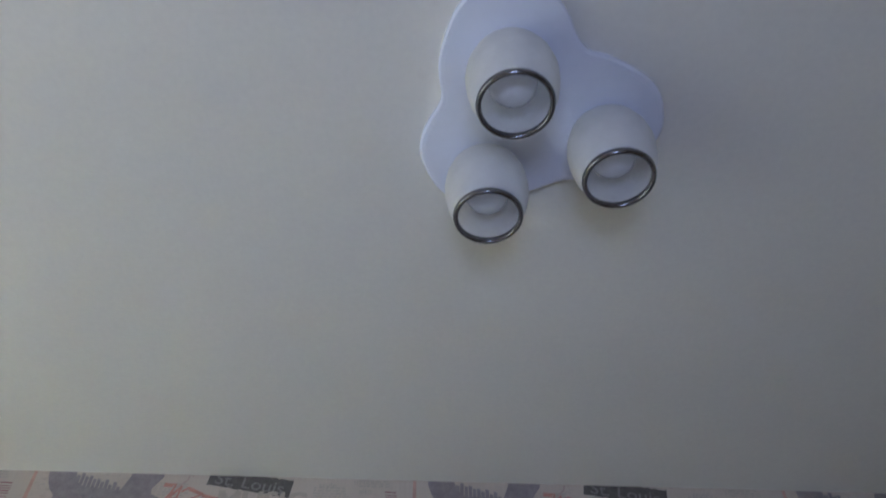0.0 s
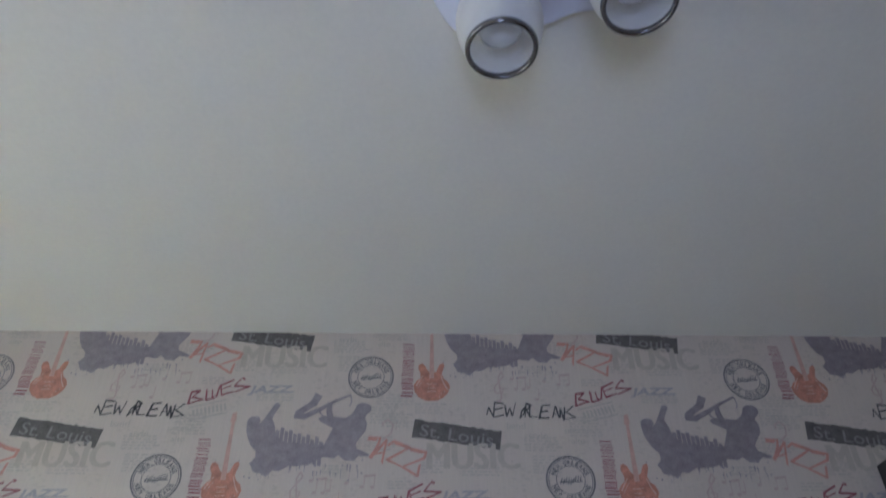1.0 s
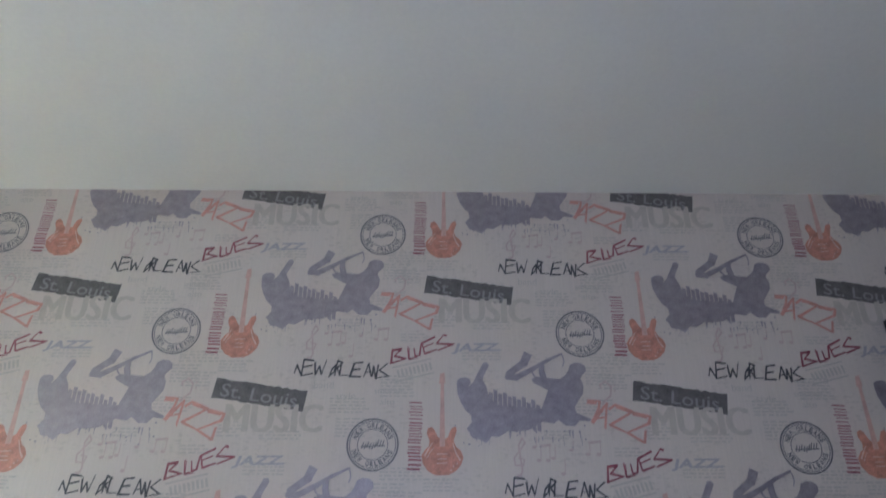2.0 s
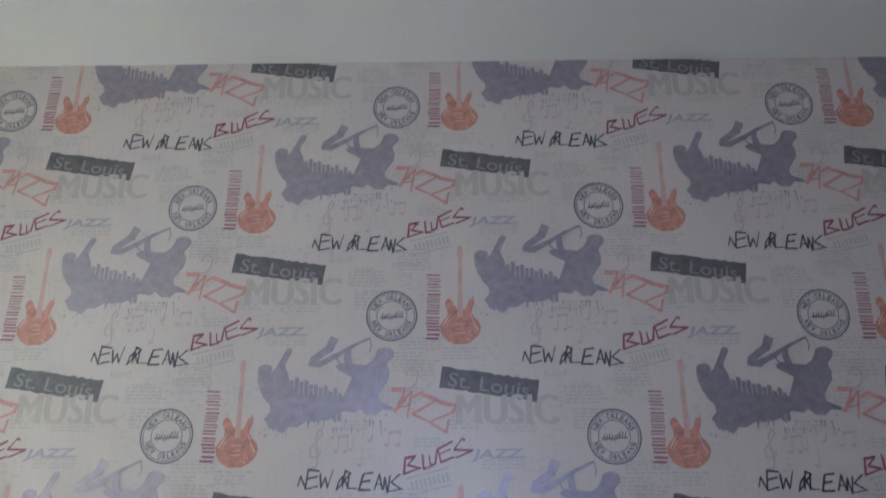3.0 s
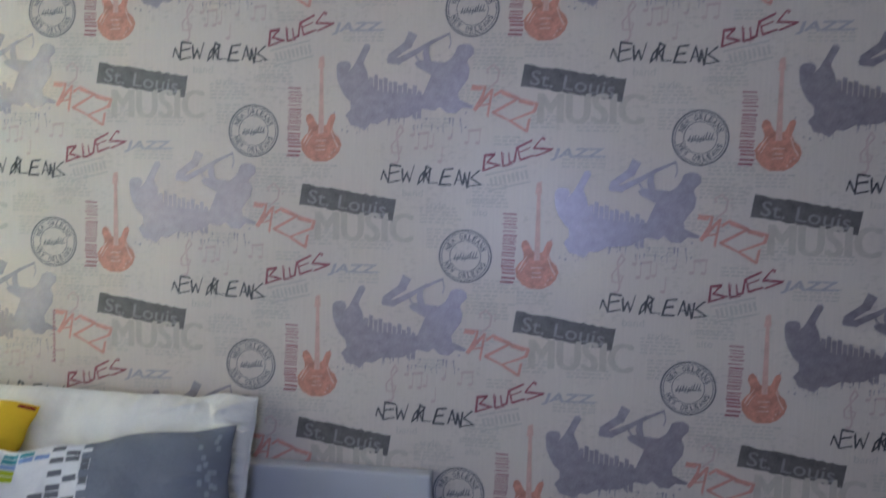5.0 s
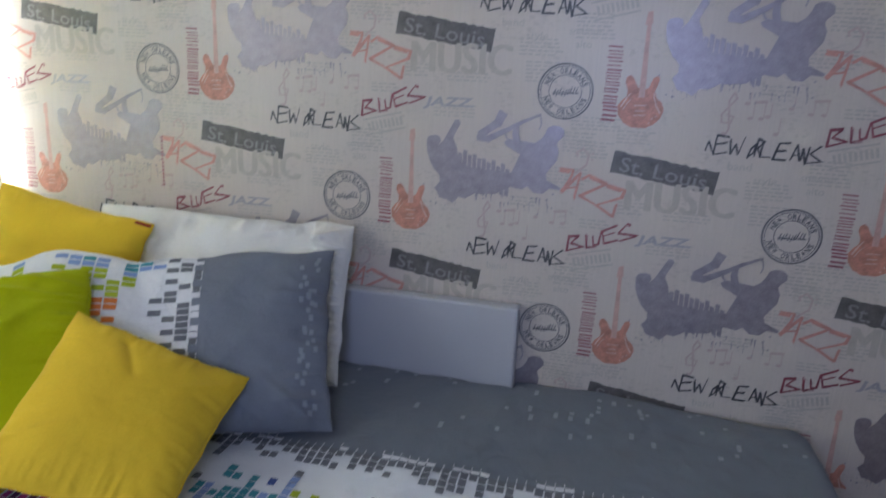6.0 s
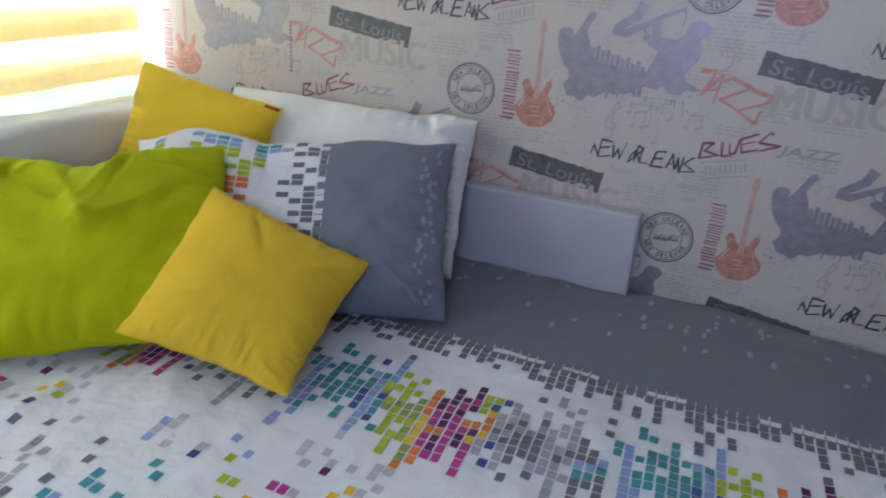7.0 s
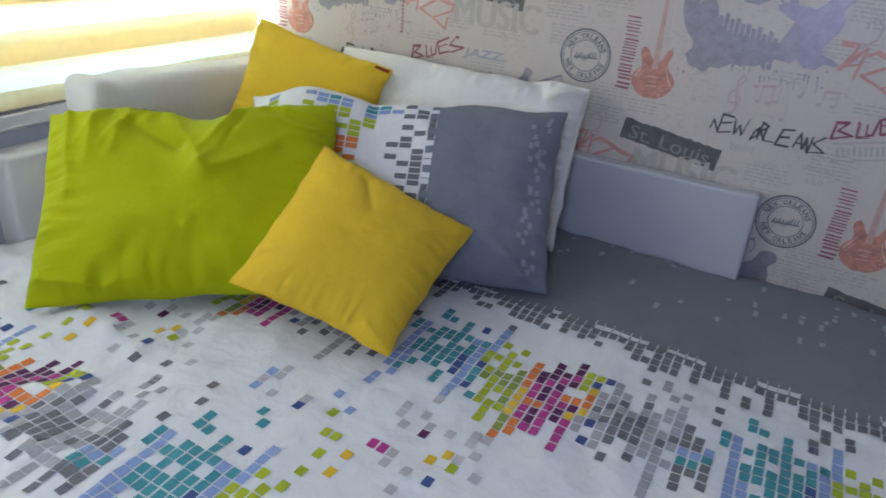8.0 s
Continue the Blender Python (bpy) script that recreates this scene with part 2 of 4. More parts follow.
def lathe(profile, n=40):
    """A turned body about z from (radius, height) pairs."""
    bm = bmesh.new()
    rings = [[bm.verts.new((r * math.cos(2 * math.pi * i / n), r * math.sin(2 * math.pi * i / n), z)) for i in range(n)] for r, z in profile]
    for a, b in zip(rings, rings[1:]):
        for i in range(n):
            bm.faces.new((a[i], a[(i + 1) % n], b[(i + 1) % n], b[i]))
    return bm


# ---- the room ----
wall_n = tagged(part("wall_north", boxes((WEST - 0.25, EAST + 0.15, 0, 0.14, 0, CEIL)), M_PAPER),
                "white wallpapered wall printed with music motifs", "wall", kind="structure")
tagged(part("wall_west", boxes(
    (WEST - 0.25, WEST, SOUTH, 0, 0, WIN[2]), (WEST - 0.25, WEST, SOUTH, 0, WIN[3], CEIL),
    (WEST - 0.25, WEST, SOUTH, WIN[0], WIN[2], WIN[3]), (WEST - 0.25, WEST, WIN[1], 0, WIN[2], WIN[3])), M_PLASTER),
    "white painted wall with the window beside the bed", "wall", kind="structure")
tagged(part("wall_south", boxes(
    (WEST - 0.25, EAST + 0.15, SOUTH - 0.25, SOUTH, 0, WIN2[2]), (WEST - 0.25, EAST + 0.15, SOUTH - 0.25, SOUTH, WIN2[3], CEIL),
    (WEST - 0.25, WIN2[0], SOUTH - 0.25, SOUTH, WIN2[2], WIN2[3]), (WIN2[1], EAST + 0.15, SOUTH - 0.25, SOUTH, WIN2[2], WIN2[3])), M_FAR),
    "plain grey painted wall", "wall", kind="structure")
tagged(part("wall_east", boxes((EAST, EAST + 0.15, SOUTH, 0, 0, CEIL)), M_PLASTER), "plain white painted wall", "wall", kind="structure")
tagged(part("ceiling", boxes((WEST - 0.25, EAST + 0.15, SOUTH - 0.25, 0.14, CEIL, CEIL + 0.15)), M_CEIL), "smooth off-white painted ceiling", "ceiling", kind="structure")
tagged(part("floor", boxes((WEST - 0.25, EAST + 0.15, SOUTH - 0.25, 0.14, -0.1, 0)), M_FLOOR), "brown wooden floor", "floor", kind="structure")


def window(name, along, a0, a1, z0, z1, face):
    """A white casement in its opening. along: 'y' or 'x'; face: where its frame stands."""
    w = tagged(new(name), "white plastic window with clear panes", "window", kind="structure")

    def bar(part_name, p0, p1, q0, q1, d0, d1, material):
        r = (d0, d1, p0, p1, q0, q1) if along == "y" else (p0, p1, d0, d1, q0, q1)
        return part(part_name, boxes(r, bevel=0.004 if d1 - d0 > 0.02 else 0), material, w)

    mid = (a0 + a1) / 2
    for p0, p1, q0, q1 in ((a0, a1, z0, z0 + 0.06), (a0, a1, z1 - 0.06, z1), (a0, a0 + 0.06, z0 + 0.06, z1 - 0.06), (a1 - 0.06, a1, z0 + 0.06, z1 - 0.06),
                           (mid - 0.05, mid + 0.05, z0 + 0.06, z1 - 0.06)):
        bar("window_frame", p0, p1, q0, q1, face - 0.03, face + 0.03, M_PVC)
    for p0, p1 in ((a0 + 0.06, mid - 0.05), (mid + 0.05, a1 - 0.06)):
        bar("pane", p0, p1, z0 + 0.06, z1 - 0.06, face - 0.004, face + 0.004, M_GLASS).visible_shadow = False
    return w


window("window_1", "y", *WIN, WEST - 0.17)
window("window_2", "x", *WIN2, SOUTH - 0.14)
sill = tagged(part("window_sill", boxes((WEST - 0.10, WEST + 0.054, WIN[0] - 0.03, -0.004, 0.684, 0.717), bevel=0.004), M_PVC), "white window sill under the blind", "sill", kind="structure")
part("trim", boxes((WEST + 0.001, WEST + 0.014, WIN[0] - 0.03, -0.004, 0.668, 0.6835), bevel=0.002), M_PVC, sill, "white strip under the sill")


# ---- wallpaper motifs, each a thin print on the wall ----
PITCH_X, PITCH_Z, TOP_Z = 0.53, 0.29, 2.35


def poly(bm, pts, d):
    bm.faces.new([bm.verts.new((x, -d, z)) for x, z in pts])


def ribbon(bm, pts, w, d, w_end=None):
    w_end = w if w_end is None else w_end
    for i, ((x0, z0), (x1, z1)) in enumerate(zip(pts, pts[1:])):
        dx, dz = x1 - x0, z1 - z0
        k = math.hypot(dx, dz) or 1e-6
        ex, ez = dx / k * w * 0.3, dz / k * w * 0.3
        f0, f1 = i / (len(pts) - 1), (i + 1) / (len(pts) - 1)
        a, b = (w + (w_end - w) * f0) / 2 / k, (w + (w_end - w) * f1) / 2 / k
        q = d + 0.00025 * i
        poly(bm, [(x0 - ex - dz * a, z0 - ez + dx * a), (x0 - ex + dz * a, z0 - ez - dx * a), (x1 + ex + dz * b, z1 + ez - dx * b), (x1 + ex - dz * b, z1 + ez + dx * b)], q)


def disc(bm, x, z, r, d, n=20, rz=None):
    poly(bm, [(x + r * math.cos(2 * math.pi * i / n), z + (rz or r) * math.sin(2 * math.pi * i / n)) for i in range(n)], d)


def ring(bm, x, z, r0, r1, d, n=48):
    a = [[bm.verts.new((x + r * math.cos(2 * math.pi * i / n), -d, z + r * math.sin(2 * math.pi * i / n))) for i in range(n)] for r in (r0, r1)]
    for i in range(n):
        bm.faces.new((a[0][i], a[0][(i + 1) % n], a[1][(i + 1) % n], a[1][i]))


def turned(x, z, ox, oz, deg):
    c, s = math.cos(radians(deg)), math.sin(radians(deg))
    return ox + x * c - z * s, oz + x * s + z * c


def sketched(lines, ox, oz, thick, d, passes=3, jitter=0.002, seed=3):
    """Loose pen lettering: lines of 'x,z' in millimetres, each drawn several times over."""
    rnd, bm = random.Random(seed), bmesh.new()
    for k, line in enumerate(lines.split("|")):
        pts = [[int(q) / 1000 for q in p.split(",")] for p in line.split()]
        for p in range(passes):
            sx, sz = rnd.uniform(-jitter, jitter), rnd.uniform(-jitter, jitter)
            track = [(ox + x + sx + rnd.uniform(-jitter, jitter) * 0.5, oz + z + sz + rnd.uniform(-jitter, jitter) * 0.5) for x, z in pts]
            ribbon(bm, track, thick * rnd.uniform(0.7, 1.2), d + 0.0003 * p, thick * rnd.uniform(0.5, 1.1))
    return bm


NEW_ORLEANS = ("0,10 5,30 17,5 22,46|22,46 17,2 45,8|20,24 43,29|22,45 47,42|50,37 53,6 62,28 68,6 79,43|88,0 92,18 103,31 100,12 88,0|103,4 108,43 121,36 108,22 117,6|"
               "119,40 115,4 137,4|173,38 151,36 142,0 169,1|146,18 167,21|179,2 189,35 196,2|184,14 194,14|198,2 201,29 208,-5 213,32|236,37 216,19 240,3 209,-2")
BLUES = "0,0 2,35 26,39 8,20 38,13 0,0|43,43 45,11 67,17|58,41 62,20 73,22 77,55|110,72 77,55 85,26 115,37|83,44 106,54|140,76 134,80 115,55 159,54 120,37"
JAZZ = "0,113 31,110 26,92 6,56|0,107 22,105|8,58 48,104 38,44|16,66 42,73|54,90 70,101 110,85 51,50 88,34|70,95 104,82|108,83 152,74 147,57 90,33 131,9 137,38|112,78 144,70"


def lettering(word, ox, oz, width, height, deg, d, shear=0.0, bold=0.0):
    """A word in the built-in font, fitted to a width and height and centred."""
    cu = bpy.data.curves.new("lettering", "FONT")
    cu.body, cu.align_x, cu.align_y, cu.resolution_u, cu.shear = word, "CENTER", "CENTER", 3, shear
    cu.offset = bold
    ob = new("lettering", cu)
    bpy.context.view_layer.update()
    me = bpy.data.meshes.new_from_object(ob.evaluated_get(bpy.context.evaluated_depsgraph_get()))
    bpy.data.objects.remove(ob)
    bm = bmesh.new()
    bm.from_mesh(me)
    xs, ys = [v.co.x for v in bm.verts], [v.co.y for v in bm.verts]
    cx, cy, sx, sy = (min(xs) + max(xs)) / 2, (min(ys) + max(ys)) / 2, width / (max(xs) - min(xs)), height / (max(ys) - min(ys))
    for v in bm.verts:
        x, z = turned((v.co.x - cx) * sx, (v.co.y - cy) * sy, ox, oz, deg)
        v.co = (x, -d, z)
    bmesh.ops.reverse_faces(bm, faces=bm.faces[:])
    return bm


def heavy(word, ox, oz, width, height):
    """A word in broad strokes: three layers side by side."""
    bm = bmesh.new()
    for i in (0, 1, 2):
        sub = lettering(word, ox + (i - 1) * 0.0038, oz, width, height, 0, 0.0006 + 0.0004 * i)
        me = bpy.data.meshes.new("letters")
        sub.to_mesh(me)
        sub.free()
        bm.from_mesh(me)
        bpy.data.meshes.remove(me)
    return bm


def guitar_parts():
    body, neck, gleam = bmesh.new(), bmesh.new(), bmesh.new()
    poly(body, [(0.120, -0.025), (0.129, -0.011), (0.138, -0.003), (0.139, 0.010), (0.132, 0.028), (0.134, 0.039), (0.142, 0.044), (0.150, 0.038), (0.155, 0.027), (0.161, 0.018),
                (0.172, 0.013), (0.184, 0.018), (0.188, 0.030), (0.193, 0.041), (0.203, 0.045), (0.206, 0.036), (0.202, 0.022), (0.198, 0.010), (0.204, -0.004), (0.216, -0.014),
                (0.222, -0.030), (0.216, -0.048), (0.203, -0.062), (0.186, -0.071), (0.155, -0.072), (0.136, -0.062), (0.123, -0.045)], 0.0008)
    poly(neck, [(0.1635, -0.004), (0.1775, -0.004), (0.1735, 0.155), (0.1655, 0.155)], 0.0012)
    poly(neck, [(0.161, 0.152), (0.177, 0.154), (0.175, 0.182), (0.164, 0.179)], 0.0016)
    ribbon(gleam, [(0.128, -0.026), (0.139, -0.006), (0.146, 0.004)], 0.004, 0.0012, 0.002)
    ribbon(gleam, [(0.133, -0.032), (0.142, -0.016), (0.150, -0.007)], 0.002, 0.0012, 0.001)
    ribbon(gleam, [(0.196, 0.004), (0.205, -0.022), (0.214, -0.036)], 0.0025, 0.0012, 0.004)
    for z, w in ((-0.022, 0.026), (-0.034, 0.02), (-0.044, 0.024)):
        ribbon(gleam, [(0.170 - w / 2, z), (0.170 + w / 2, z + 0.001)], 0.0022, 0.0016)
    for x, z in ((0.198, -0.050), (0.206, -0.044), (0.192, -0.060)):
        disc(gleam, x, z, 0.002, 0.0012, 8)
    return (("guitar_print", body, "orange"), ("guitar_neck_print", neck, "orange_pale"), ("guitar_gleam_print", gleam, "highlight"))


def barcode_print():
    """Printed bars: close and heavy below, thinner and wider apart above."""
    bm, rnd = bmesh.new(), random.Random(5)
    z = -0.060
    while z < 0.106:
        up = (z + 0.06) / 0.166
        t = rnd.choice((0.0036, 0.0046, 0.0054)) * (1 - 0.35 * up)
        lean, jut = up * 0.003, rnd.uniform(-0.002, 0.002)
        poly(bm, [(0.086 + lean + jut, z), (0.118 + lean + jut, z - 0.001), (0.118 + lean + jut, z + t - 0.001), (0.086 + lean + jut, z + t)], 0.0008)
        z += t + rnd.choice((0.0034, 0.0046, 0.0066))
    return bm


def splash_print():
    """A blotted violet shape: a spiked blot, a row of keys, a sloping mound, a bent horn and drips."""
    bm, rnd = bmesh.new(), random.Random(9)
    poly(bm, [(0.206, 0.150), (0.207, 0.161), (0.214, 0.168), (0.228, 0.170), (0.238, 0.167), (0.242, 0.156), (0.236, 0.146), (0.248, 0.158), (0.260, 0.181), (0.274, 0.209),
              (0.284, 0.210), (0.289, 0.202), (0.276, 0.176), (0.272, 0.164), (0.281, 0.146), (0.288, 0.118), (0.31, 0.10), (0.35, 0.09), (0.35, 0.04), (0.332, 0.034), (0.309, 0.020),
              (0.292, 0.022), (0.278, 0.005), (0.262, 0.014), (0.244, 0.017), (0.238, 0.030), (0.230, 0.040), (0.243, 0.055), (0.242, 0.072), (0.226, 0.088), (0.216, 0.106), (0.208, 0.128)], 0.0008)
    for i in range(11):
        x = 0.287 + i * 0.0118
        top = 0.130 - 0.0030 * i + (0.007 if i % 2 else 0) + rnd.uniform(-0.003, 0.003)
        poly(bm, [(x, 0.045 + rnd.uniform(-0.014, 0.006)), (x + 0.0098, 0.042 + rnd.uniform(-0.014, 0.006)), (x + 0.0098, top), (x, top + 0.003)], 0.0012)
    poly(bm, [(0.30, 0.10), (0.30, 0.04), (0.345, 0.034), (0.38, 0.037), (0.405, 0.05), (0.425, 0.062), (0.425, 0.092), (0.35, 0.096)], 0.0004)
    poly(bm, [(0.408, 0.060), (0.416, 0.086), (0.427, 0.113), (0.437, 0.138), (0.418, 0.148), (0.402, 0.156), (0.396, 0.166), (0.410, 0.173), (0.440, 0.170), (0.469, 0.167), (0.484, 0.178),
              (0.492, 0.190), (0.497, 0.205), (0.510, 0.211), (0.525, 0.210), (0.536, 0.202), (0.537, 0.188), (0.524, 0.175), (0.521, 0.168), (0.528, 0.152), (0.525, 0.130), (0.512, 0.112),
              (0.502, 0.096), (0.505, 0.081), (0.522, 0.074), (0.540, 0.066), (0.536, 0.060), (0.512, 0.062), (0.498, 0.048), (0.476, 0.049), (0.459, 0.063), (0.446, 0.054), (0.428, 0.057)], 0.0008)
    ribbon(bm, [(0.388, 0.229), (0.379, 0.209), (0.341, 0.181), (0.337, 0.174)], 0.023, 0.0012, 0.013)
    ribbon(bm, [(0.337, 0.173), (0.358, 0.170), (0.400, 0.192), (0.436, 0.214), (0.474, 0.232)], 0.019, 0.0022, 0.005)
    ribbon(bm, [(0.424, 0.206), (0.423, 0.186), (0.428, 0.166)], 0.013, 0.0034, 0.017)
    ribbon(bm, [(0.394, 0.192), (0.402, 0.176), (0.410, 0.168)], 0.004, 0.0034, 0.004)
    ribbon(bm, [(0.470, 0.232), (0.479, 0.229), (0.482, 0.212), (0.478, 0.200)], 0.003, 0.0040)
    for i in range(30):
        x = 0.225 + 0.30 * rnd.random()
        z = rnd.uniform(0.018, 0.05)
        ribbon(bm, [(x, z), (x + rnd.uniform(-0.001, 0.001), z - rnd.uniform(0.006, 0.026))], rnd.uniform(0.0015, 0.005), 0.0016, 0.001)
    for i in range(16):
        disc(bm, rnd.uniform(0.2, 0.53), rnd.uniform(-0.005, 0.05), rnd.uniform(0.0008, 0.003), 0.0020, 7)
    return bm


def boxed_word():
    bm, rnd = bmesh.new(), random.Random(12)
    c, w, h, a = (0.239, -0.167), 0.118, 0.0255, -8.2
    top = [(-w + 2 * w * i / 22, h + rnd.uniform(-0.003, 0.002)) for i in range(23)]
    low = [(w - 2 * w * i / 22, -h + rnd.uniform(-0.0025, 0.002)) for i in range(23)]
    poly(bm, [turned(x, z, *c, a) for x, z in low + top], 0.0008)
    return bm


def stamp_print():
    bm, rnd = bmesh.new(), random.Random(4)
    ring(bm, 0, 0, 0.060, 0.064, 0.0008)
    ring(bm, 0, 0, 0.0555, 0.0575, 0.0008)
    ring(bm, 0, 0, 0.036, 0.038, 0.0008)
    for word, mid, sense in (("NEW ORLEANS", 90, -1), ("NEW ORLEANS", 270, 1)):
        for i, ch in enumerate(word):
            if ch == " ":
                continue
            ang = mid + sense * (i - 5) * 13.5
            sub = lettering(ch, 0.0465 * math.cos(radians(ang)), 0.0465 * math.sin(radians(ang)), 0.0088, 0.0130, ang - 90 if sense < 0 else ang + 90, 0.0009, 0, 0.035)
            me = bpy.data.meshes.new("letter")
            sub.to_mesh(me)
            sub.free()
            bm.from_mesh(me)
            bpy.data.meshes.remove(me)
    for i in range(9):
        x = -0.026 + i * 0.0062
        z = rnd.uniform(-0.005, 0.005)
        ribbon(bm, [(x, z - 0.006), (x + 0.004, z + 0.007)], 0.0032, 0.0009, 0.002)
    ribbon(bm, [(-0.028, -0.005), (0.03, -0.003)], 0.003, 0.0010)
    return bm


def clef_prints():
    bm = bmesh.new()
    ribbon(bm, [(0.358, -0.075), (0.364, -0.06), (0.357, 0.0), (0.366, 0.018), (0.373, 0.006), (0.345, -0.03), (0.347, -0.047), (0.366, -0.048), (0.37, -0.034), (0.356, -0.03)], 0.0045, 0.0006, 0.003)
    disc(bm, 0.354, -0.073, 0.005, 0.0007, 10)
    ribbon(bm, [(0.571, 0.105), (0.594, 0.125), (0.598, 0.148), (0.584, 0.162), (0.569, 0.152), (0.572, 0.144)], 0.0045, 0.0006, 0.004)
    for z in (0.152, 0.138):
        disc(bm, 0.606, z, 0.0025, 0.0006, 8)
    return bm


def note_prints():
    bm = bmesh.new()
    for x, z, h, twin in ((0.405, -0.035, 0.036, 0.022), (0.44, -0.03, 0.03, 0), (0.462, -0.066, 0.034, 0), (0.525, -0.02, 0.03, 0.026), (0.395, -0.004, 0.025, 0.0), (0.485, -0.01, 0.022, 0)):
        for q in ((0, twin) if twin else (0,)):
            disc(bm, x + q, z, 0.006, 0.0006, 12, 0.004)
            ribbon(bm, [(x + q + 0.005, z), (x + q + 0.006, z + h)], 0.002, 0.0007)
        if twin:
            ribbon(bm, [(x + 0.005, z + h - 0.002), (x + twin + 0.007, z + h + 0.001)], 0.006, 0.0008)
    return bm


def old_stamp_print():
    """A faded slanting stamp whose lettering cannot be read: plain bars."""
    bm, rnd = bmesh.new(), random.Random(8)
    c, a = (0.625, -0.102), 14
    for z in (-0.019, 0.019):
        ribbon(bm, [turned(-0.05, z, *c, a), turned(0.05, z, *c, a)], 0.004, 0.0006)
    for i in range(9):
        x = -0.042 + i * 0.0105
        poly(bm, [turned(px, pz, *c, a) for px, pz in ((x, -0.011), (x + 0.006, -0.011), (x + 0.006, 0.011 * rnd.uniform(0.7, 1)), (x, 0.011))], 0.0006)
    return bm


def newsprint_lines():
    """Rows of faint type too small to read: short bars."""
    bm, rnd = bmesh.new(), random.Random(21)
    for cx, cz, w, rows in ((0.05, 0.14, 0.075, 7), (0.46, -0.20, 0.085, 5), (0.04, -0.12, 0.07, 6), (0.30, -0.275, 0.1, 3), (0.70, 0.03, 0.05, 5), (0.45, 0.02, 0.06, 3),
                            (0.27, 0.225, 0.10, 4), (0.60, 0.155, 0.07, 5), (0.62, -0.02, 0.06, 3), (0.16, -0.10, 0.07, 4), (0.47, -0.255, 0.07, 6), (0.02, -0.20, 0.09, 5), (0.60, 0.215, 0.10, 4)):
        for r in range(rows):
            x = cx - w / 2
            while x < cx + w / 2:
                k = rnd.uniform(0.006, 0.02)
                z = cz + (rows / 2 - r) * 0.0085
                poly(bm, [(x, z), (x + k, z), (x + k, z + 0.0035), (x, z + 0.0035)], 0.0005)
                x += k + rnd.uniform(0.003, 0.006)
    return bm


MOTIFS = [(n, b, c) for n, b, c in guitar_parts()] + [
    ("newsprint_print", newsprint_lines(), "faint"),
    ("barcode_print", barcode_print(), "bar"),
    ("splash_print", splash_print(), "violet"),
    ("boxed_word_print", boxed_word(), "box"),
    ("boxed_word_lettering", lettering("St. Louis", 0.238, -0.170, 0.196, 0.034, -8.2, 0.0013, 0, 0.006), "box_text"),
    ("music_word_print", heavy("MUSIC", 0.281, -0.227, 0.238, 0.070), "beige"),
    ("new_orleans_print", sketched(NEW_ORLEANS, 0.322, -0.121, 0.0026, 0.0008, 3, 0.0016, 7), "black"),
    ("blues_print", sketched(BLUES, 0.568, -0.085, 0.0027, 0.0008, 3, 0.0018, 5), "red"),
    ("jazz_print", sketched(JAZZ, 0.535, 0.0, 0.0040, 0.0008, 3, 0.0020, 6), "salmon"),
    ("small_jazz_print", lettering("JAZZ.", 0.786, -0.043, 0.126, 0.029, 1, 0.0008, 0.2, 0.03), "lilac"),
    ("stamp_print", stamp_print(), "stamp"),
    ("clef_print", clef_prints(), "faint_pink"),
    ("note_print", note_prints(), "faint_pink"),
    ("old_stamp_print", old_stamp_print(), "faint"),
    ("band_word_print", lettering("band", 0.399, -0.142, 0.05, 0.018, 0, 0.0006), "faint"),
    ("style_word_print", lettering("style", 0.456, -0.172, 0.05, 0.02, 0, 0.0006), "faint"),
    ("smooth_word_print", lettering("smooth", 0.563, -0.156, 0.07, 0.016, 0, 0.0006), "faint"),
    ("alto_word_print", lettering("alto", 0.562, -0.184, 0.036, 0.016, 0, 0.0006), "faint"),
]


seam = bmesh.new()
for r in range(14):
    z = 0.880 + r * 0.0098
    poly(seam, [(-1.0635, z), (-1.0575, z), (-1.0575, z + 0.0055), (-1.0635, z + 0.0055)], 0.0016)
ribbon(seam, [(-1.0570, 0.876), (-1.0572, 1.018)], 0.0012, 0.0020)
part("seam_print", seam, INK["bar"], wall_n, "sliver of print along a paper seam")


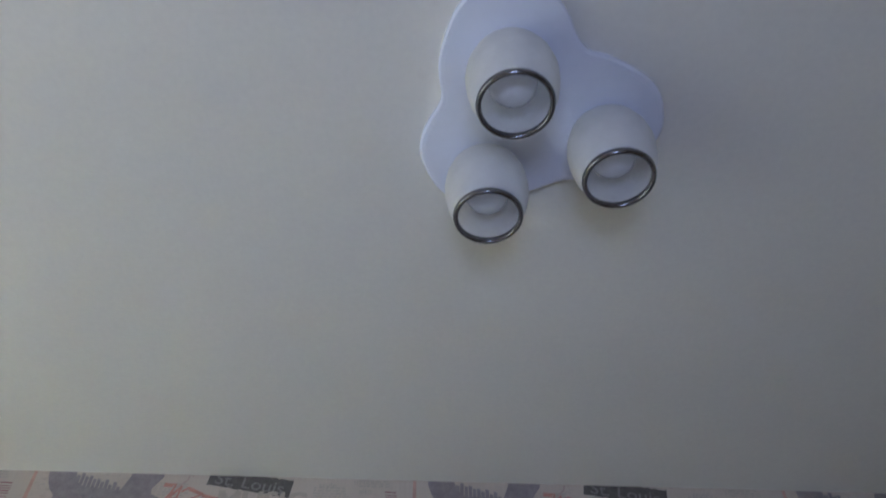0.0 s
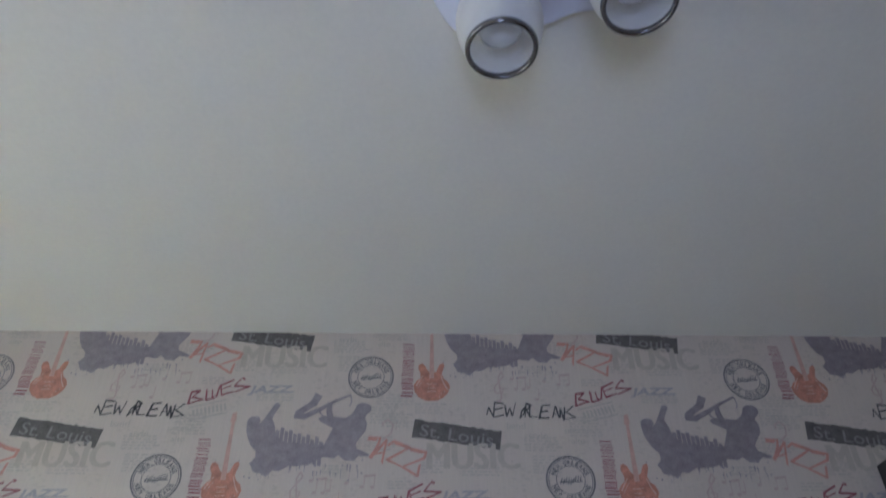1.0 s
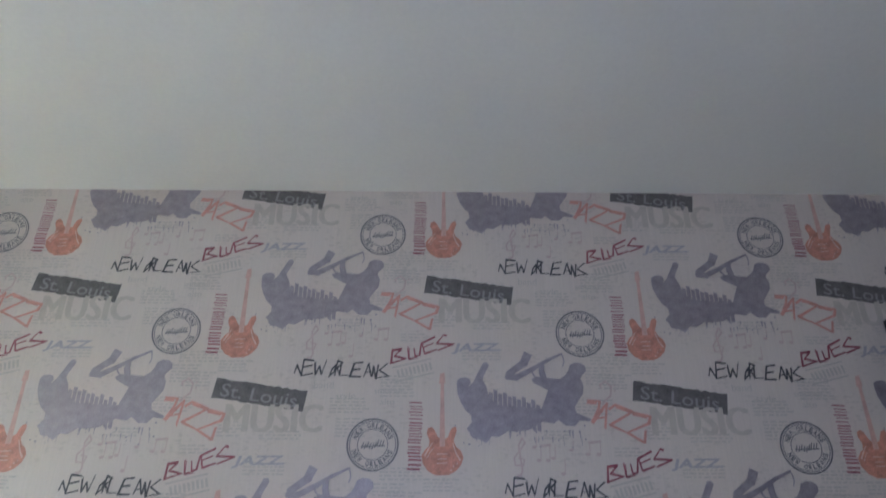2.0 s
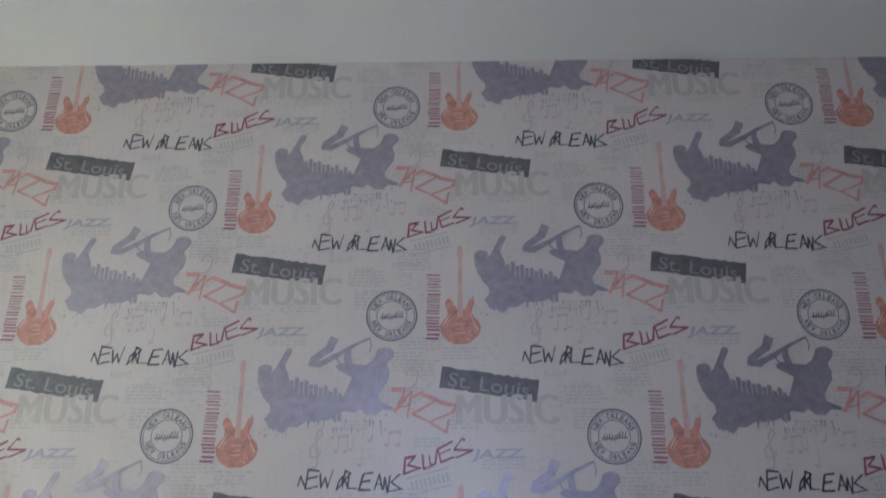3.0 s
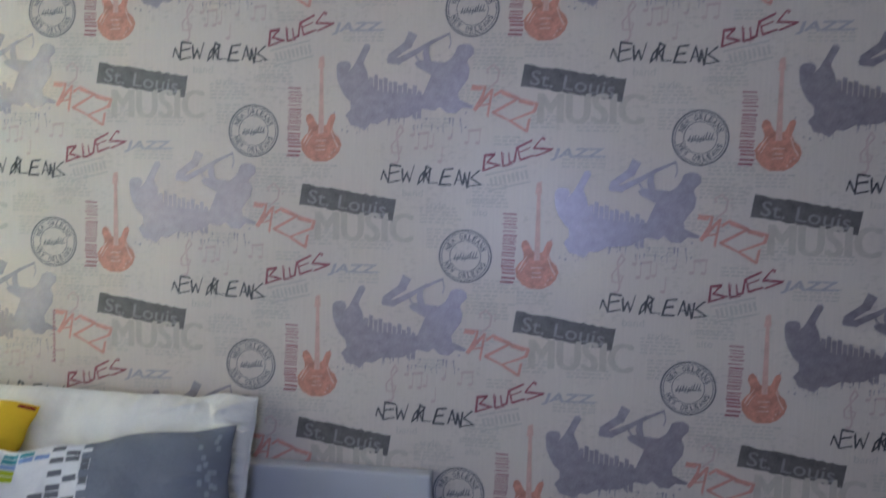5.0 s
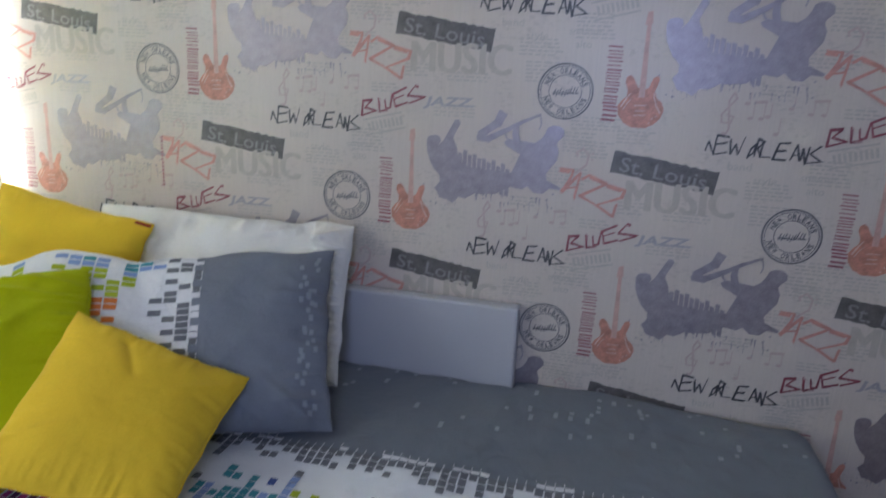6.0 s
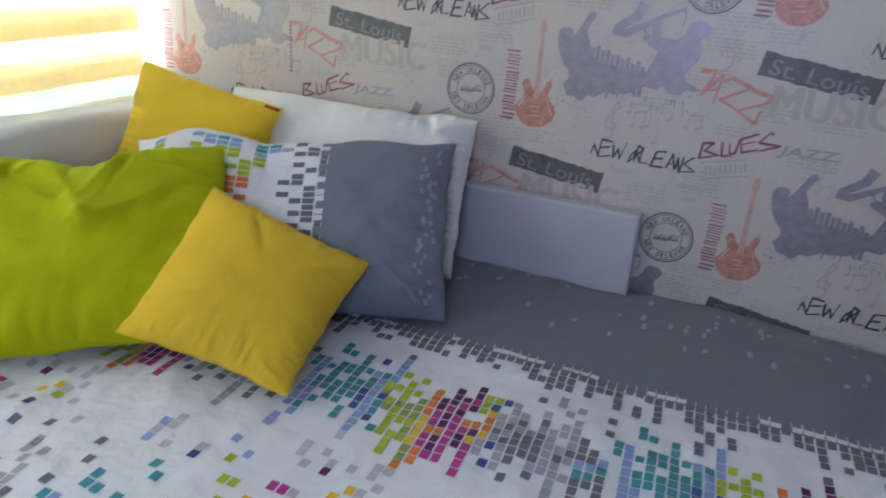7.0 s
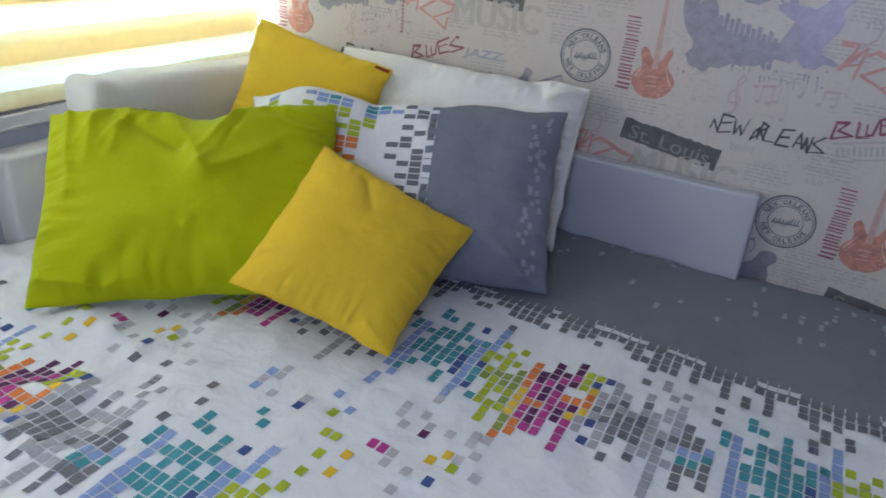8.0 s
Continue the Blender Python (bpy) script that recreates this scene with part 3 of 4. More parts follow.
def paper_wall():
    lo_x, hi_x, lo_z, hi_z = WEST + 0.002, 1.95, 0.30, CEIL - 0.001
    for name, bm, colour in MOTIFS:
        bmesh.ops.recalc_face_normals(bm, faces=bm.faces[:])
        for f in bm.faces:
            if f.normal.y > 0:
                f.normal_flip()
        me = bpy.data.meshes.new(name)
        bm.to_mesh(me)
        bm.free()
        me.materials.append(INK[colour])
        xs, zs = [v.co.x for v in me.vertices], [v.co.z for v in me.vertices]
        x0, x1, z0, z1 = min(xs), max(xs), min(zs), max(zs)
        for k in range(-1, 8):
            for i in range(-5, 4):
                if (i + k) % 2:
                    continue
                ox, oz = i * PITCH_X, TOP_Z - k * PITCH_Z
                if ox + x1 < lo_x or ox + x0 > hi_x or oz + z1 < lo_z or oz + z0 > hi_z:
                    continue
                use = me
                if ox + x0 < lo_x or ox + x1 > hi_x or oz + z0 < lo_z or oz + z1 > hi_z:
                    cut = bmesh.new()
                    cut.from_mesh(me)
                    for co, no in (((lo_x - ox, 0, 0), (-1, 0, 0)), ((hi_x - ox, 0, 0), (1, 0, 0)), ((0, 0, lo_z - oz), (0, 0, -1)), ((0, 0, hi_z - oz), (0, 0, 1))):
                        bmesh.ops.bisect_plane(cut, geom=cut.verts[:] + cut.edges[:] + cut.faces[:], plane_co=co, plane_no=no, clear_outer=True)
                    if not cut.faces:
                        cut.free()
                        continue
                    use = bpy.data.meshes.new(name)
                    cut.to_mesh(use)
                    cut.free()
                    use.materials.append(INK[colour])
                ob = new(name, use)
                ob.parent = wall_n
                ob.location = (ox, 0, oz)


paper_wall()


# ---- ceiling lamp ----
def ceiling_lamp(cx, cy, shades):
    lamp = thing("ceiling_lamp", "white three-lobed ceiling lamp with opal glass shades", "ceiling lamp", at=(cx, cy, CEIL))
    knots = [(6, 0.226), (35, 0.178), (64, 0.140), (88, 0.155), (127, 0.220), (152, 0.206), (193, 0.152), (213, 0.192), (243, 0.245), (266, 0.235), (285, 0.168),
             (296, 0.138), (318, 0.166), (345, 0.212), (366, 0.226)]
    outline = []
    for q in range(120):
        a = 6 + 3 * q
        for (a0, r0), (a1, r1) in zip(knots, knots[1:]):
            if a0 <= a < a1:
                f = (a - a0) / (a1 - a0)
                f = f * f * (3 - 2 * f)
                outline.append((a, r0 + (r1 - r0) * f))
    sm = [(a, sum(outline[(i + d) % 120][1] for d in range(-3, 4)) / 7) for i, (a, r) in enumerate(outline)]
    bm = bmesh.new()
    rows = [[bm.verts.new(((r - inset) * math.cos(radians(a)), (r - inset) * math.sin(radians(a)), z)) for a, r in sm] for inset, z in ((0.004, 0.0), (0.0, -0.006), (0.0, -0.014), (0.004, -0.018), (0.012, -0.019))]
    for p, q in zip(rows, rows[1:]):
        for i in range(120):
            bm.faces.new((p[i], q[i], q[(i + 1) % 120], p[(i + 1) % 120]))
    bm.faces.new(rows[-1])
    bmesh.ops.recalc_face_normals(bm, faces=bm.faces[:])
    part("plate", bm, M_PLATE, lamp, "glossy white cloud-shaped base plate")
    for x, y in shades:
        px, py = x - cx, y - cy
        prof = [(0.030, -0.019), (0.048, -0.022), (0.060, -0.036), (0.0675, -0.058), (0.0705, -0.080), (0.0695, -0.102), (0.0655, -0.126), (0.0585, -0.147), (0.0540, -0.156),
                (0.0510, -0.156), (0.0550, -0.146), (0.0620, -0.125), (0.0660, -0.102), (0.0670, -0.080), (0.0640, -0.060), (0.0565, -0.039), (0.045, -0.027), (0.02, -0.025)]
        sh = part("shade", lathe(prof), M_OPAL, lamp, "white opal glass shade with dark chrome rim", True)
        sh.location = (px, py, 0)
        part("rim", lathe([(0.0555, -0.150), (0.0572, -0.1545), (0.0560, -0.1595), (0.0528, -0.1618), (0.0495, -0.1595), (0.0488, -0.1545), (0.0505, -0.150)]), M_CHROME, sh, "dark chrome rim", True)
        part("bulb", lathe([(0.013, -0.024), (0.015, -0.050), (0.025, -0.066), (0.034, -0.082), (0.037, -0.096), (0.034, -0.110), (0.024, -0.122), (0.010, -0.1285), (0.0005, -0.1295)], 24), M_BULB, sh, "frosted round bulb", True)
    return lamp


ceiling_lamp(0.346, -1.219, ((0.275, -1.121), (0.470, -1.206), (0.296, -1.329)))


# ---- striped day-and-night blind ----
def roller_blind():
    blind = thing("roller_blind", "yellow and sheer white striped double roller blind, half lit", "blind", at=(WEST, 0, 0))
    y0, y1 = BLIND_END, -0.034
    band, step = 0.072, 0.126
    meshes = {}

    def strip(name, h, material, x, z, bow):
        key = (name, round(h, 4))
        if key not in meshes:
            bm = bmesh.new()
            box(bm, -0.0004, 0.0004, y0, y1, 0, h)
            me = bpy.data.meshes.new(name)
            bm.to_mesh(me)
            bm.free()
            me.materials.append(material)
            meshes[key] = me
        ob = new(name, meshes[key])
        ob.parent, ob.location = blind, (x, 0, z)

    for x, shift in ((0.040, 0.0), (0.032, -0.023)):
        z = 0.891 - band + shift - step
        first = True
        while z < 2.2:
            z0 = max(z, 0.724)
            if z + band > z0:
                strip("yellow_band", z + band - z0, M_BLIND_Y, x, z0, 0)
            s0 = max(z + band, 0.724)
            if z + step > s0:
                strip("sheer_band", z + step - s0, M_BLIND_S, x, s0, 0)
            z += step
    part("bottom_rail", boxes((0.026, 0.046, y0, y1, 0.7185, 0.7235), bevel=0.002), M_RAIL, blind, "slim grey rail")
    part("cassette", boxes((0.002, 0.075, y0, y1, 2.215, 2.29), bevel=0.008), M_PVC, blind, "white head box")
    return blind


roller_blind()


# ---- bed ----
def soft_box(name, x0, x1, y0, y1, z0, z1, r, material, parent, label="", puff=0.0, seed=1, n=26):
    """An upholstered block: rounded edges, slightly domed and uneven faces."""
    bm = bmesh.new()
    box(bm, x0, x1, y0, y1, z0, z1)
    c = Vector(((x0 + x1) / 2, (y0 + y1) / 2, (z0 + z1) / 2))
    half = Vector(((x1 - x0) / 2, (y1 - y0) / 2, (z1 - z0) / 2))
    bmesh.ops.subdivide_edges(bm, edges=bm.edges[:], cuts=n, use_grid_fill=True)
    for v in bm.verts:
        p = v.co - c
        core = Vector([max(-(h - r), min(h - r, q)) for q, h in zip(p, half)])
        off = p - core
        if off.length > 1e-6:
            p = core + off.normalized() * r
        s = Vector([q / h for q, h in zip(p, half)])
        dome = puff * (1 - min(1, abs(s.x)) ** 3) * (1 - min(1, abs(s.z)) ** 3) + puff * (1 - min(1, abs(s.y)) ** 3) * (1 - min(1, abs(s.z)) ** 3)
        nrm = off.normalized() if off.length > 1e-6 else Vector((0, 0, 0))
        wob = noise.noise((p + c) * 7 + Vector((seed, 0, 0))) * 0.35 + noise.noise((p + c) * 17 + Vector((seed, 3, 0))) * 0.12
        p = p + nrm * (dome + puff * wob)
        v.co = p + c
    return part(name, bm, material, parent, label, True)


bed = thing("bed", "white leatherette corner bed with low padded sides", "bed", at=(0, 0, 0))
part("base", boxes((-1.49, 0.58, -1.42, -0.10, 0.0, 0.26), bevel=0.01), M_LEATHER, bed, "boxed white base")
part("mattress", boxes((-1.488, 0.585, -1.43, -0.10, 0.261, 0.435), bevel=0.03), M_WHITE, bed, "white mattress", True)
part("back_panel", boxes((-1.495, -0.062, -0.050, -0.004, 0.0, 0.667), bevel=0.009, segments=4), M_LEATHER, bed, "low white padded back panel", True)
part("side_panel", boxes((-1.583, -1.500, -0.885, -0.095, 0.0, 0.640), bevel=0.016, segments=4), M_BEIGE, bed, "low beige upholstered side panel", True)

BX0, BX1, BY0, BY1, BTOP = -1.497, 0.635, -1.475, -0.006, 0.468


def bed_height(x, y):
    """Height of the spread over the mattress, with shallow folds."""
    h = BTOP + 0.006 * noise.noise(Vector((x * 3.1, y * 3.7, 0.3))) + 0.005 * noise.noise(Vector((x * 9 + y * 3, y * 10 - x * 4, 4.2)))
    h += 0.003 * noise.noise(Vector((x * 21 + y * 10, y * 17 - x * 9, 8.1)))
    slack = max(0.0, min(1.0, (-0.45 - x) / 0.5)) * max(0.0, min(1.0, (-0.75 - y) / 0.2))
    ridge = 1 - abs(noise.noise(Vector((x * 2.2 + y * 1.6, y * 4.5 - x * 1.5, 11.0))))
    h += slack * 0.016 * (ridge ** 4 - 0.4)
    pleat = 1 - abs(noise.noise(Vector((x * 8.5 + y * 2.5, y * 2.2, 5.0))))
    h += (0.25 + 0.75 * slack) * max(0.0, min(1.0, (-0.5 - y) / 0.1)) * 0.011 * (pleat ** 5 - 0.3)
    back = -0.052 if x < -0.06 else BY1
    fall = 0.005 if x < -0.06 else 0.012 + 0.022 * max(0.0, min(1.0, (x - 0.2) / 0.35))
    h -= fall * math.exp(-max(0.0, back - y) / 0.045)
    h -= 0.022 * math.exp(-max(0.0, x - BX0) / 0.03)
    return h


def bedspread():
    spread = thing("bedspread", "white cotton bedspread with grey band and coloured pixel print", "bedspread", at=(0, 0, 0))
    bm = bmesh.new()
    step = 0.0125
    nx, ny = int((BX1 - BX0) / step), int((BY1 - BY0) / step)
    drop, rr = 11, 0.045

    def place(i, j):
        """Grid point; beyond the far end and the front the cloth bends over the edge and hangs."""
        x, y = BX0 + i * step, BY1 - j * step
        ox, oy = max(0.0, x - (BX1 - rr)), max(0.0, (BY0 + rr) - y)
        px, py = min(x, BX1 - rr), max(y, BY0 + rr)
        z = bed_height(px, py)
        o = math.hypot(ox, oy)
        if o > 0:
            ang = min(o / rr, math.pi / 2)
            out, down = rr * math.sin(ang), rr * (1 - math.cos(ang)) + max(0.0, o - rr * math.pi / 2)
            fold = 0.012 * math.sin((px * 9 if oy > ox else py * 9) + 1.3 * noise.noise(Vector((px * 3, py * 3, 2)))) * min(1, max(0, o - rr) / 0.2)
            out += fold
            return Vector((px + out * ox / o, py - out * oy / o, z - down))
        return Vector((x, y, z))

    ex, ey = int(0.22 / step), int(0.22 / step)
    vs = {}
    for i in range(nx + ex):
        for j in range(ny + ey):
            p = place(i, j)
            if p.x < -0.06 and p.y > -0.053:
                continue
            vs[i, j] = bm.verts.new(p)
    for (i, j) in list(vs):
        q = [vs.get(k) for k in ((i, j), (i, j + 1), (i + 1, j + 1), (i + 1, j))]
        if all(q):
            bm.faces.new(q)
    part("cloth", bm, M_BED, spread, "", True)

    PX, PY, EDGE = 0.0182, 0.0212, -0.483
    C0 = -0.603                         # centre of the pattern's first column
    first, last = int((BX0 - C0) / PX) - 1, int((BX1 - C0) / PX) + 1
    bins = {k: bmesh.new() for k in DYES}
    rnd = random.Random(31)

    def cell(c, col, row, n=1, wide=1.0, lift=0.0011):
        """One printed rectangle, in columns along the bed and rows towards its front; the rows lean a little."""
        lean = 0.05 * max(0.0, row) * PY
        x, y = C0 + (col - 0.5) * PX + lean, EDGE - row * PY
        if x < BX0 + 0.01 or x > BX1 - 0.05 or y - n * PY < BY0 + 0.05:
            return
        k = bins[c]
        g, gy = PX * 0.095, PY * 0.05
        j = [rnd.uniform(-0.0006, 0.0006) for _ in range(4)]
        x0, x1, y0, y1 = x + g + j[0], x + PX * wide - g + j[1], y - n * PY + gy + j[2], y - gy + j[3]
        grid = [[k.verts.new((px, py, bed_height(px, py) + lift)) for px in (x0, (x0 + x1) / 2, x1)] for py in (y0, (y0 + y1) / 2, y1)]
        for a in range(2):
            for b in range(2):
                k.faces.new((grid[a][b], grid[a][b + 1], grid[a + 1][b + 1], grid[a + 1][b]))

    # the toothed border between the grey band and the white: white merlons above, grey teeth below
    c = first
    while c < last:
        run = rnd.choice((1, 2, 2, 3, 4))
        up = rnd.choice((0, 0, 1))
        for q in range(run):
            if up:
                cell("w", c + q, -0.75, 0.75, 1.09, 0.0010)
            cell("w", c + q - 0.14, -0.9 - up * 0.5, 0.9, 0.28, 0.0010)
            n = rnd.choice((1, 2, 2, 3, 3, 4)) if q % 3 else rnd.choice((1, 1, 2, 3))
            for r in range(n):
                cell("g", c + q, r + (0.15 if up else -0.2), 1, 1.0, 0.0016)
            if rnd.random() < 0.13:
                for r in range(rnd.choice((1, 2))):
                    cell("g", c + q, n + 1 + r)
        c += run
    # one repeat of the print, from the border towards the front
    art = ["............................h...", "....t......b................h.h.", "....tt.t.n.b........p........h..", ".g.....t...bl.l...p.pllnh..h..h.",
           "..tb.ttttbtb.l..r.ppmln.hh.g.hh.", "..tbtttt.tbllll.rppmplyhhg.hhhhg", "g..b.t.tttbl.l.orpmp..rhghhgh.hg", "gb.btttttnbnlooormpmrrrghggghhgg", "bt.btttttnbtolooympmmpyhgggghghb",
           "tg.bb.tt.nbt.lllyrrmpyhnhggghh.t", "gg.bbt..t.bn.l.oympmpmh.hg.hhhhg", ".g.bt...t.b.tlllympm.m.nh..g.h.g", "....b.....b...l.ormm.m...g...h.g", "...b......i...l.or...m.......h..",
           "...b............r............h..", "........i.i....ii...............", "........i..i.i.i................", "..b......i.p....i...........i...", "....b.........yi...........bi...",
           "i..l.........y.l.i.........i....", "n.......mmi................b.i..", "....ll....i.i.n.....i...........", ".......y..........g.....g.....t.", ".....l......i..g...............t",
           ".......y...........g.....g......", ".....l.........................."]
    for shift, start in ((0, 4), (-9.1, 27.8)):
        for c in range(first, last + 9):
            for r, line in enumerate(art):
                ch = line[c % 32]
                if ch != ".":
                    cell(ch, c + shift, start + r)
    # pale squares on the grey band near the wall
    for _ in range(95):
        cell("s", rnd.uniform(first, last), -rnd.randrange(11, 22) + rnd.choice((0, 0, 2)), rnd.choice((0.8, 0.8, 1.4)), 0.72)
    for k, b in bins.items():
        tagged(part("pixel_print", b, DYES[k], spread, DYE[k][0].replace("_", " ") + " printed squares"), kind="stuff")
    return spread


bedspread()


# ---- pillows and cushions ----
class Pillow:
    """A stuffed cloth bag between four corners: u to the right, v up, both -1 to 1."""

    def __init__(self, tl, tr, br, bl, thick, pinch, folds=(), seed=1, power=2.6, rough=0.006, top=()):
        self.c = [Vector(p) for p in (tl, tr, br, bl)]
        self.n = ((self.c[1] - self.c[3]).cross(self.c[0] - self.c[2])).normalized()
        self.thick, self.pinch, self.folds, self.seed, self.power, self.rough, self.top = thick, pinch, folds, seed, power, rough, top
        self.x, self.y = (self.c[1] - self.c[0]).normalized(), (self.c[0] - self.c[3]).normalized()
        self.w = ((self.c[1] - self.c[0]).length + (self.c[2] - self.c[3]).length) / 2
        self.h = ((self.c[0] - self.c[3]).length + (self.c[1] - self.c[2]).length) / 2

    def at(self, u, v, side=1, lift=0.0):
        a, b = u * (1 - self.pinch * (1 - v * v) * abs(u)), v * (1 - self.pinch * (1 - u * u) * abs(v))
        for u0, w, amp in self.top:
            b += amp * math.exp(-((u - u0) / w) ** 2) * ((v + 1) / 2) ** 3
        s, t = (a + 1) / 2, (b + 1) / 2
        tl, tr, br, bl = self.c
        p = tl * ((1 - s) * t) + tr * (s * t) + br * (s * (1 - t)) + bl * ((1 - s) * (1 - t))
        k = max(0.0, 1 - abs(u) ** self.power) ** 0.55 * max(0.0, 1 - abs(v) ** self.power) ** 0.55
        d = self.thick * k
        q = Vector((u * self.w * 0.5, v * self.h * 0.5, self.seed * 3.7 + side))
        edge = max(abs(u), abs(v))
        d += self.rough * (noise.noise(q * 7) * 0.8 + noise.noise(q * 15) * 0.5) * min(1, (1 - edge) * 8)
        ang = math.atan2(v, u)
        # gathers that run in from the seams
        run, far = (u, 2 + v) if abs(v) > abs(u) else (v, 6 + u)
        gather = noise.noise(Vector((run * 11, far * 0.7, self.seed * 1.3 + side))) + 0.6 * noise.noise(Vector((run * 23, far, self.seed * 2.1 + side)))
        d += self.rough * 0.75 * gather * min(1, abs(abs(v) - abs(u)) * 4) * max(0, (edge - 0.55) / 0.45) ** 1.3 * min(1, (1 - edge) * 14)
        d += self.rough * 0.9 * noise.noise(Vector((ang * 5, edge * 1.5, self.seed + side))) * max(0, edge - 0.35) * min(1, (1 - edge) * 9)
        if side > 0:
            for u0, v0, u1, v1, w, amp in self.folds:
                du, dv = u1 - u0, v1 - v0
                f = max(0, min(1, ((u - u0) * du + (v - v0) * dv) / (du * du + dv * dv)))
                r = math.hypot(u - u0 - f * du, v - v0 - f * dv)
                d += 1.25 * amp * math.exp(-(r / w) ** 1.35) * (1 - 0.6 * f) * min(1, (1 - edge) * 10)
        wav = 0.005 * noise.noise(Vector((u * 2.5, v * 2.5, self.seed + 9))) * edge ** 3
        eu, ev = abs(u) ** 7, abs(v) ** 7
        p = p + self.x * (eu * 0.006 * noise.noise(Vector((v * 3.5, self.seed, u)))) + self.y * (ev * 0.007 * noise.noise(Vector((u * 3.5, v, self.seed + 5))))
        return p + self.n * (d * side + lift + wav)

    def mesh(self, n=130):
        bm = bmesh.new()
        g = [math.sin((i / n - 0.5) * math.pi) * 0.55 + (2 * i / n - 1) * 0.45 for i in range(n + 1)]
        top = [[bm.verts.new(self.at(u, v, 1)) for u in g] for v in g]
        low = [[top[j][i] if i in (0, n) or j in (0, n) else bm.verts.new(self.at(u, v, -1)) for i, u in enumerate(g)] for j, v in enumerate(g)]
        for j in range(n):
            for i in range(n):
                bm.faces.new((top[j][i], top[j][i + 1], top[j + 1][i + 1], top[j + 1][i]))
                bm.faces.new((low[j][i], low[j + 1][i], low[j + 1][i + 1], low[j][i + 1]))
        return bm


def seam_cord(pillow, r=0.0022, n=44):
    """The sewn edge: a thin rounded ridge that follows the four sides."""
    side = [-1 + 2 * i / n for i in range(n)]
    loop = [pillow.at(u, v) for u, v in [(q, 1) for q in side] + [(1, -q) for q in side] + [(-q, -1) for q in side] + [(-1, q) for q in side]]
    bm, rings = bmesh.new(), []
    for i, p in enumerate(loop):
        along = (loop[(i + 1) % len(loop)] - loop[i - 1]).normalized()
        out = along.cross(pillow.n)
        rings.append([bm.verts.new(p + (out * math.cos(a) + pillow.n * math.sin(a)) * r) for a in (2 * math.pi * k / 6 for k in range(6))])
    for i in range(len(rings)):
        a, b = rings[i], rings[(i + 1) % len(rings)]
        for k in range(6):
            bm.faces.new((a[k], a[(k + 1) % 6], b[(k + 1) % 6], b[k]))
    bmesh.ops.recalc_face_normals(bm, faces=bm.faces[:])
    return bm


def cushion(name, label, material, pillow, category="cushion", group=""):
    ob = thing(name, label, category, group)
    cover = part("cover", pillow.mesh(), material, ob, "", True)
    part("seam", seam_cord(pillow), material, cover, "sewn edge seam", True)
    return ob


soft_box_label = "beige upholstered back cushion leaning on the window side"
wc = thing("back_cushion", soft_box_label, "cushion")
back_cover = soft_box("cover", -1.493, -1.372, -0.735, -0.10, 0.452, 0.812, 0.03, M_BEIGE, wc, "", 0.010, 8)
for v in back_cover.data.vertices:
    # the top sags towards the wall, with a dented outer corner
    up = max(0.0, min(1.0, (v.co.z - 0.55) / 0.25))
    v.co.z -= up * (0.004 + 0.034 * max(0.0, min(1.0, (v.co.y + 0.735) / 0.5)))
    v.co.z -= up * 0.012 * math.exp(-((v.co.y + 0.66) / 0.035) ** 2)
    v.co.x -= up * 0.010 * math.exp(-((v.co.y + 0.67) / 0.03) ** 2 - ((v.co.z - 0.76) / 0.05) ** 2)

white = Pillow((-1.176, -0.098, 0.836), (-0.482, -0.075, 0.835), (-0.455, -0.250, 0.492), (-1.159, -0.275, 0.478), 0.068, 0.015,
               ((0.8, 0.76, 0.93, 0.92, 0.06, 0.022), (0.66, 0.93, 0.78, 0.62, 0.05, -0.014), (0.6, 0.9, 0.3, 0.7, 0.05, 0.010), (0.92, 0.5, 0.75, 0.4, 0.04, 0.010),
                (0.0, 0.9, -0.1, 0.5, 0.07, 0.008)), 3, 4.0, 0.021, ((0.82, 0.14, 0.03), (0.58, 0.1, -0.02), (-0.5, 0.2, 0.02)))
cushion("white_pillow", "plain off-white pillow standing against the wall", M_WHITE, white, "pillow")

ybk = Pillow((-1.338, -0.255, 0.905), (-0.945, -0.212, 0.826), (-0.993, -0.343, 0.55), (-1.362, -0.387, 0.622), 0.055, 0.06, (), 5)
yb = cushion("square_cushion", "yellow cotton cushion leaning in the corner behind the pillows", M_YELLOW, ybk, "cushion", "yellow cushions")
tag = bmesh.new()
q = [ybk.at(u, v, 1, l) for l in (0.001, 0.004) for u, v in ((0.80, 0.985), (0.985, 0.985), (0.985, 0.93), (0.80, 0.94))]
vs = [tag.verts.new(p) for p in q]
for f in ((0, 1, 2, 3), (4, 7, 6, 5), (0, 4, 5, 1), (1, 5, 6, 2), (2, 6, 7, 3), (3, 7, 4, 0)):
    tag.faces.new([vs[i] for i in f])
part("seam_tag", tag, M_TAG, yb, "dark red stitching at the corner")

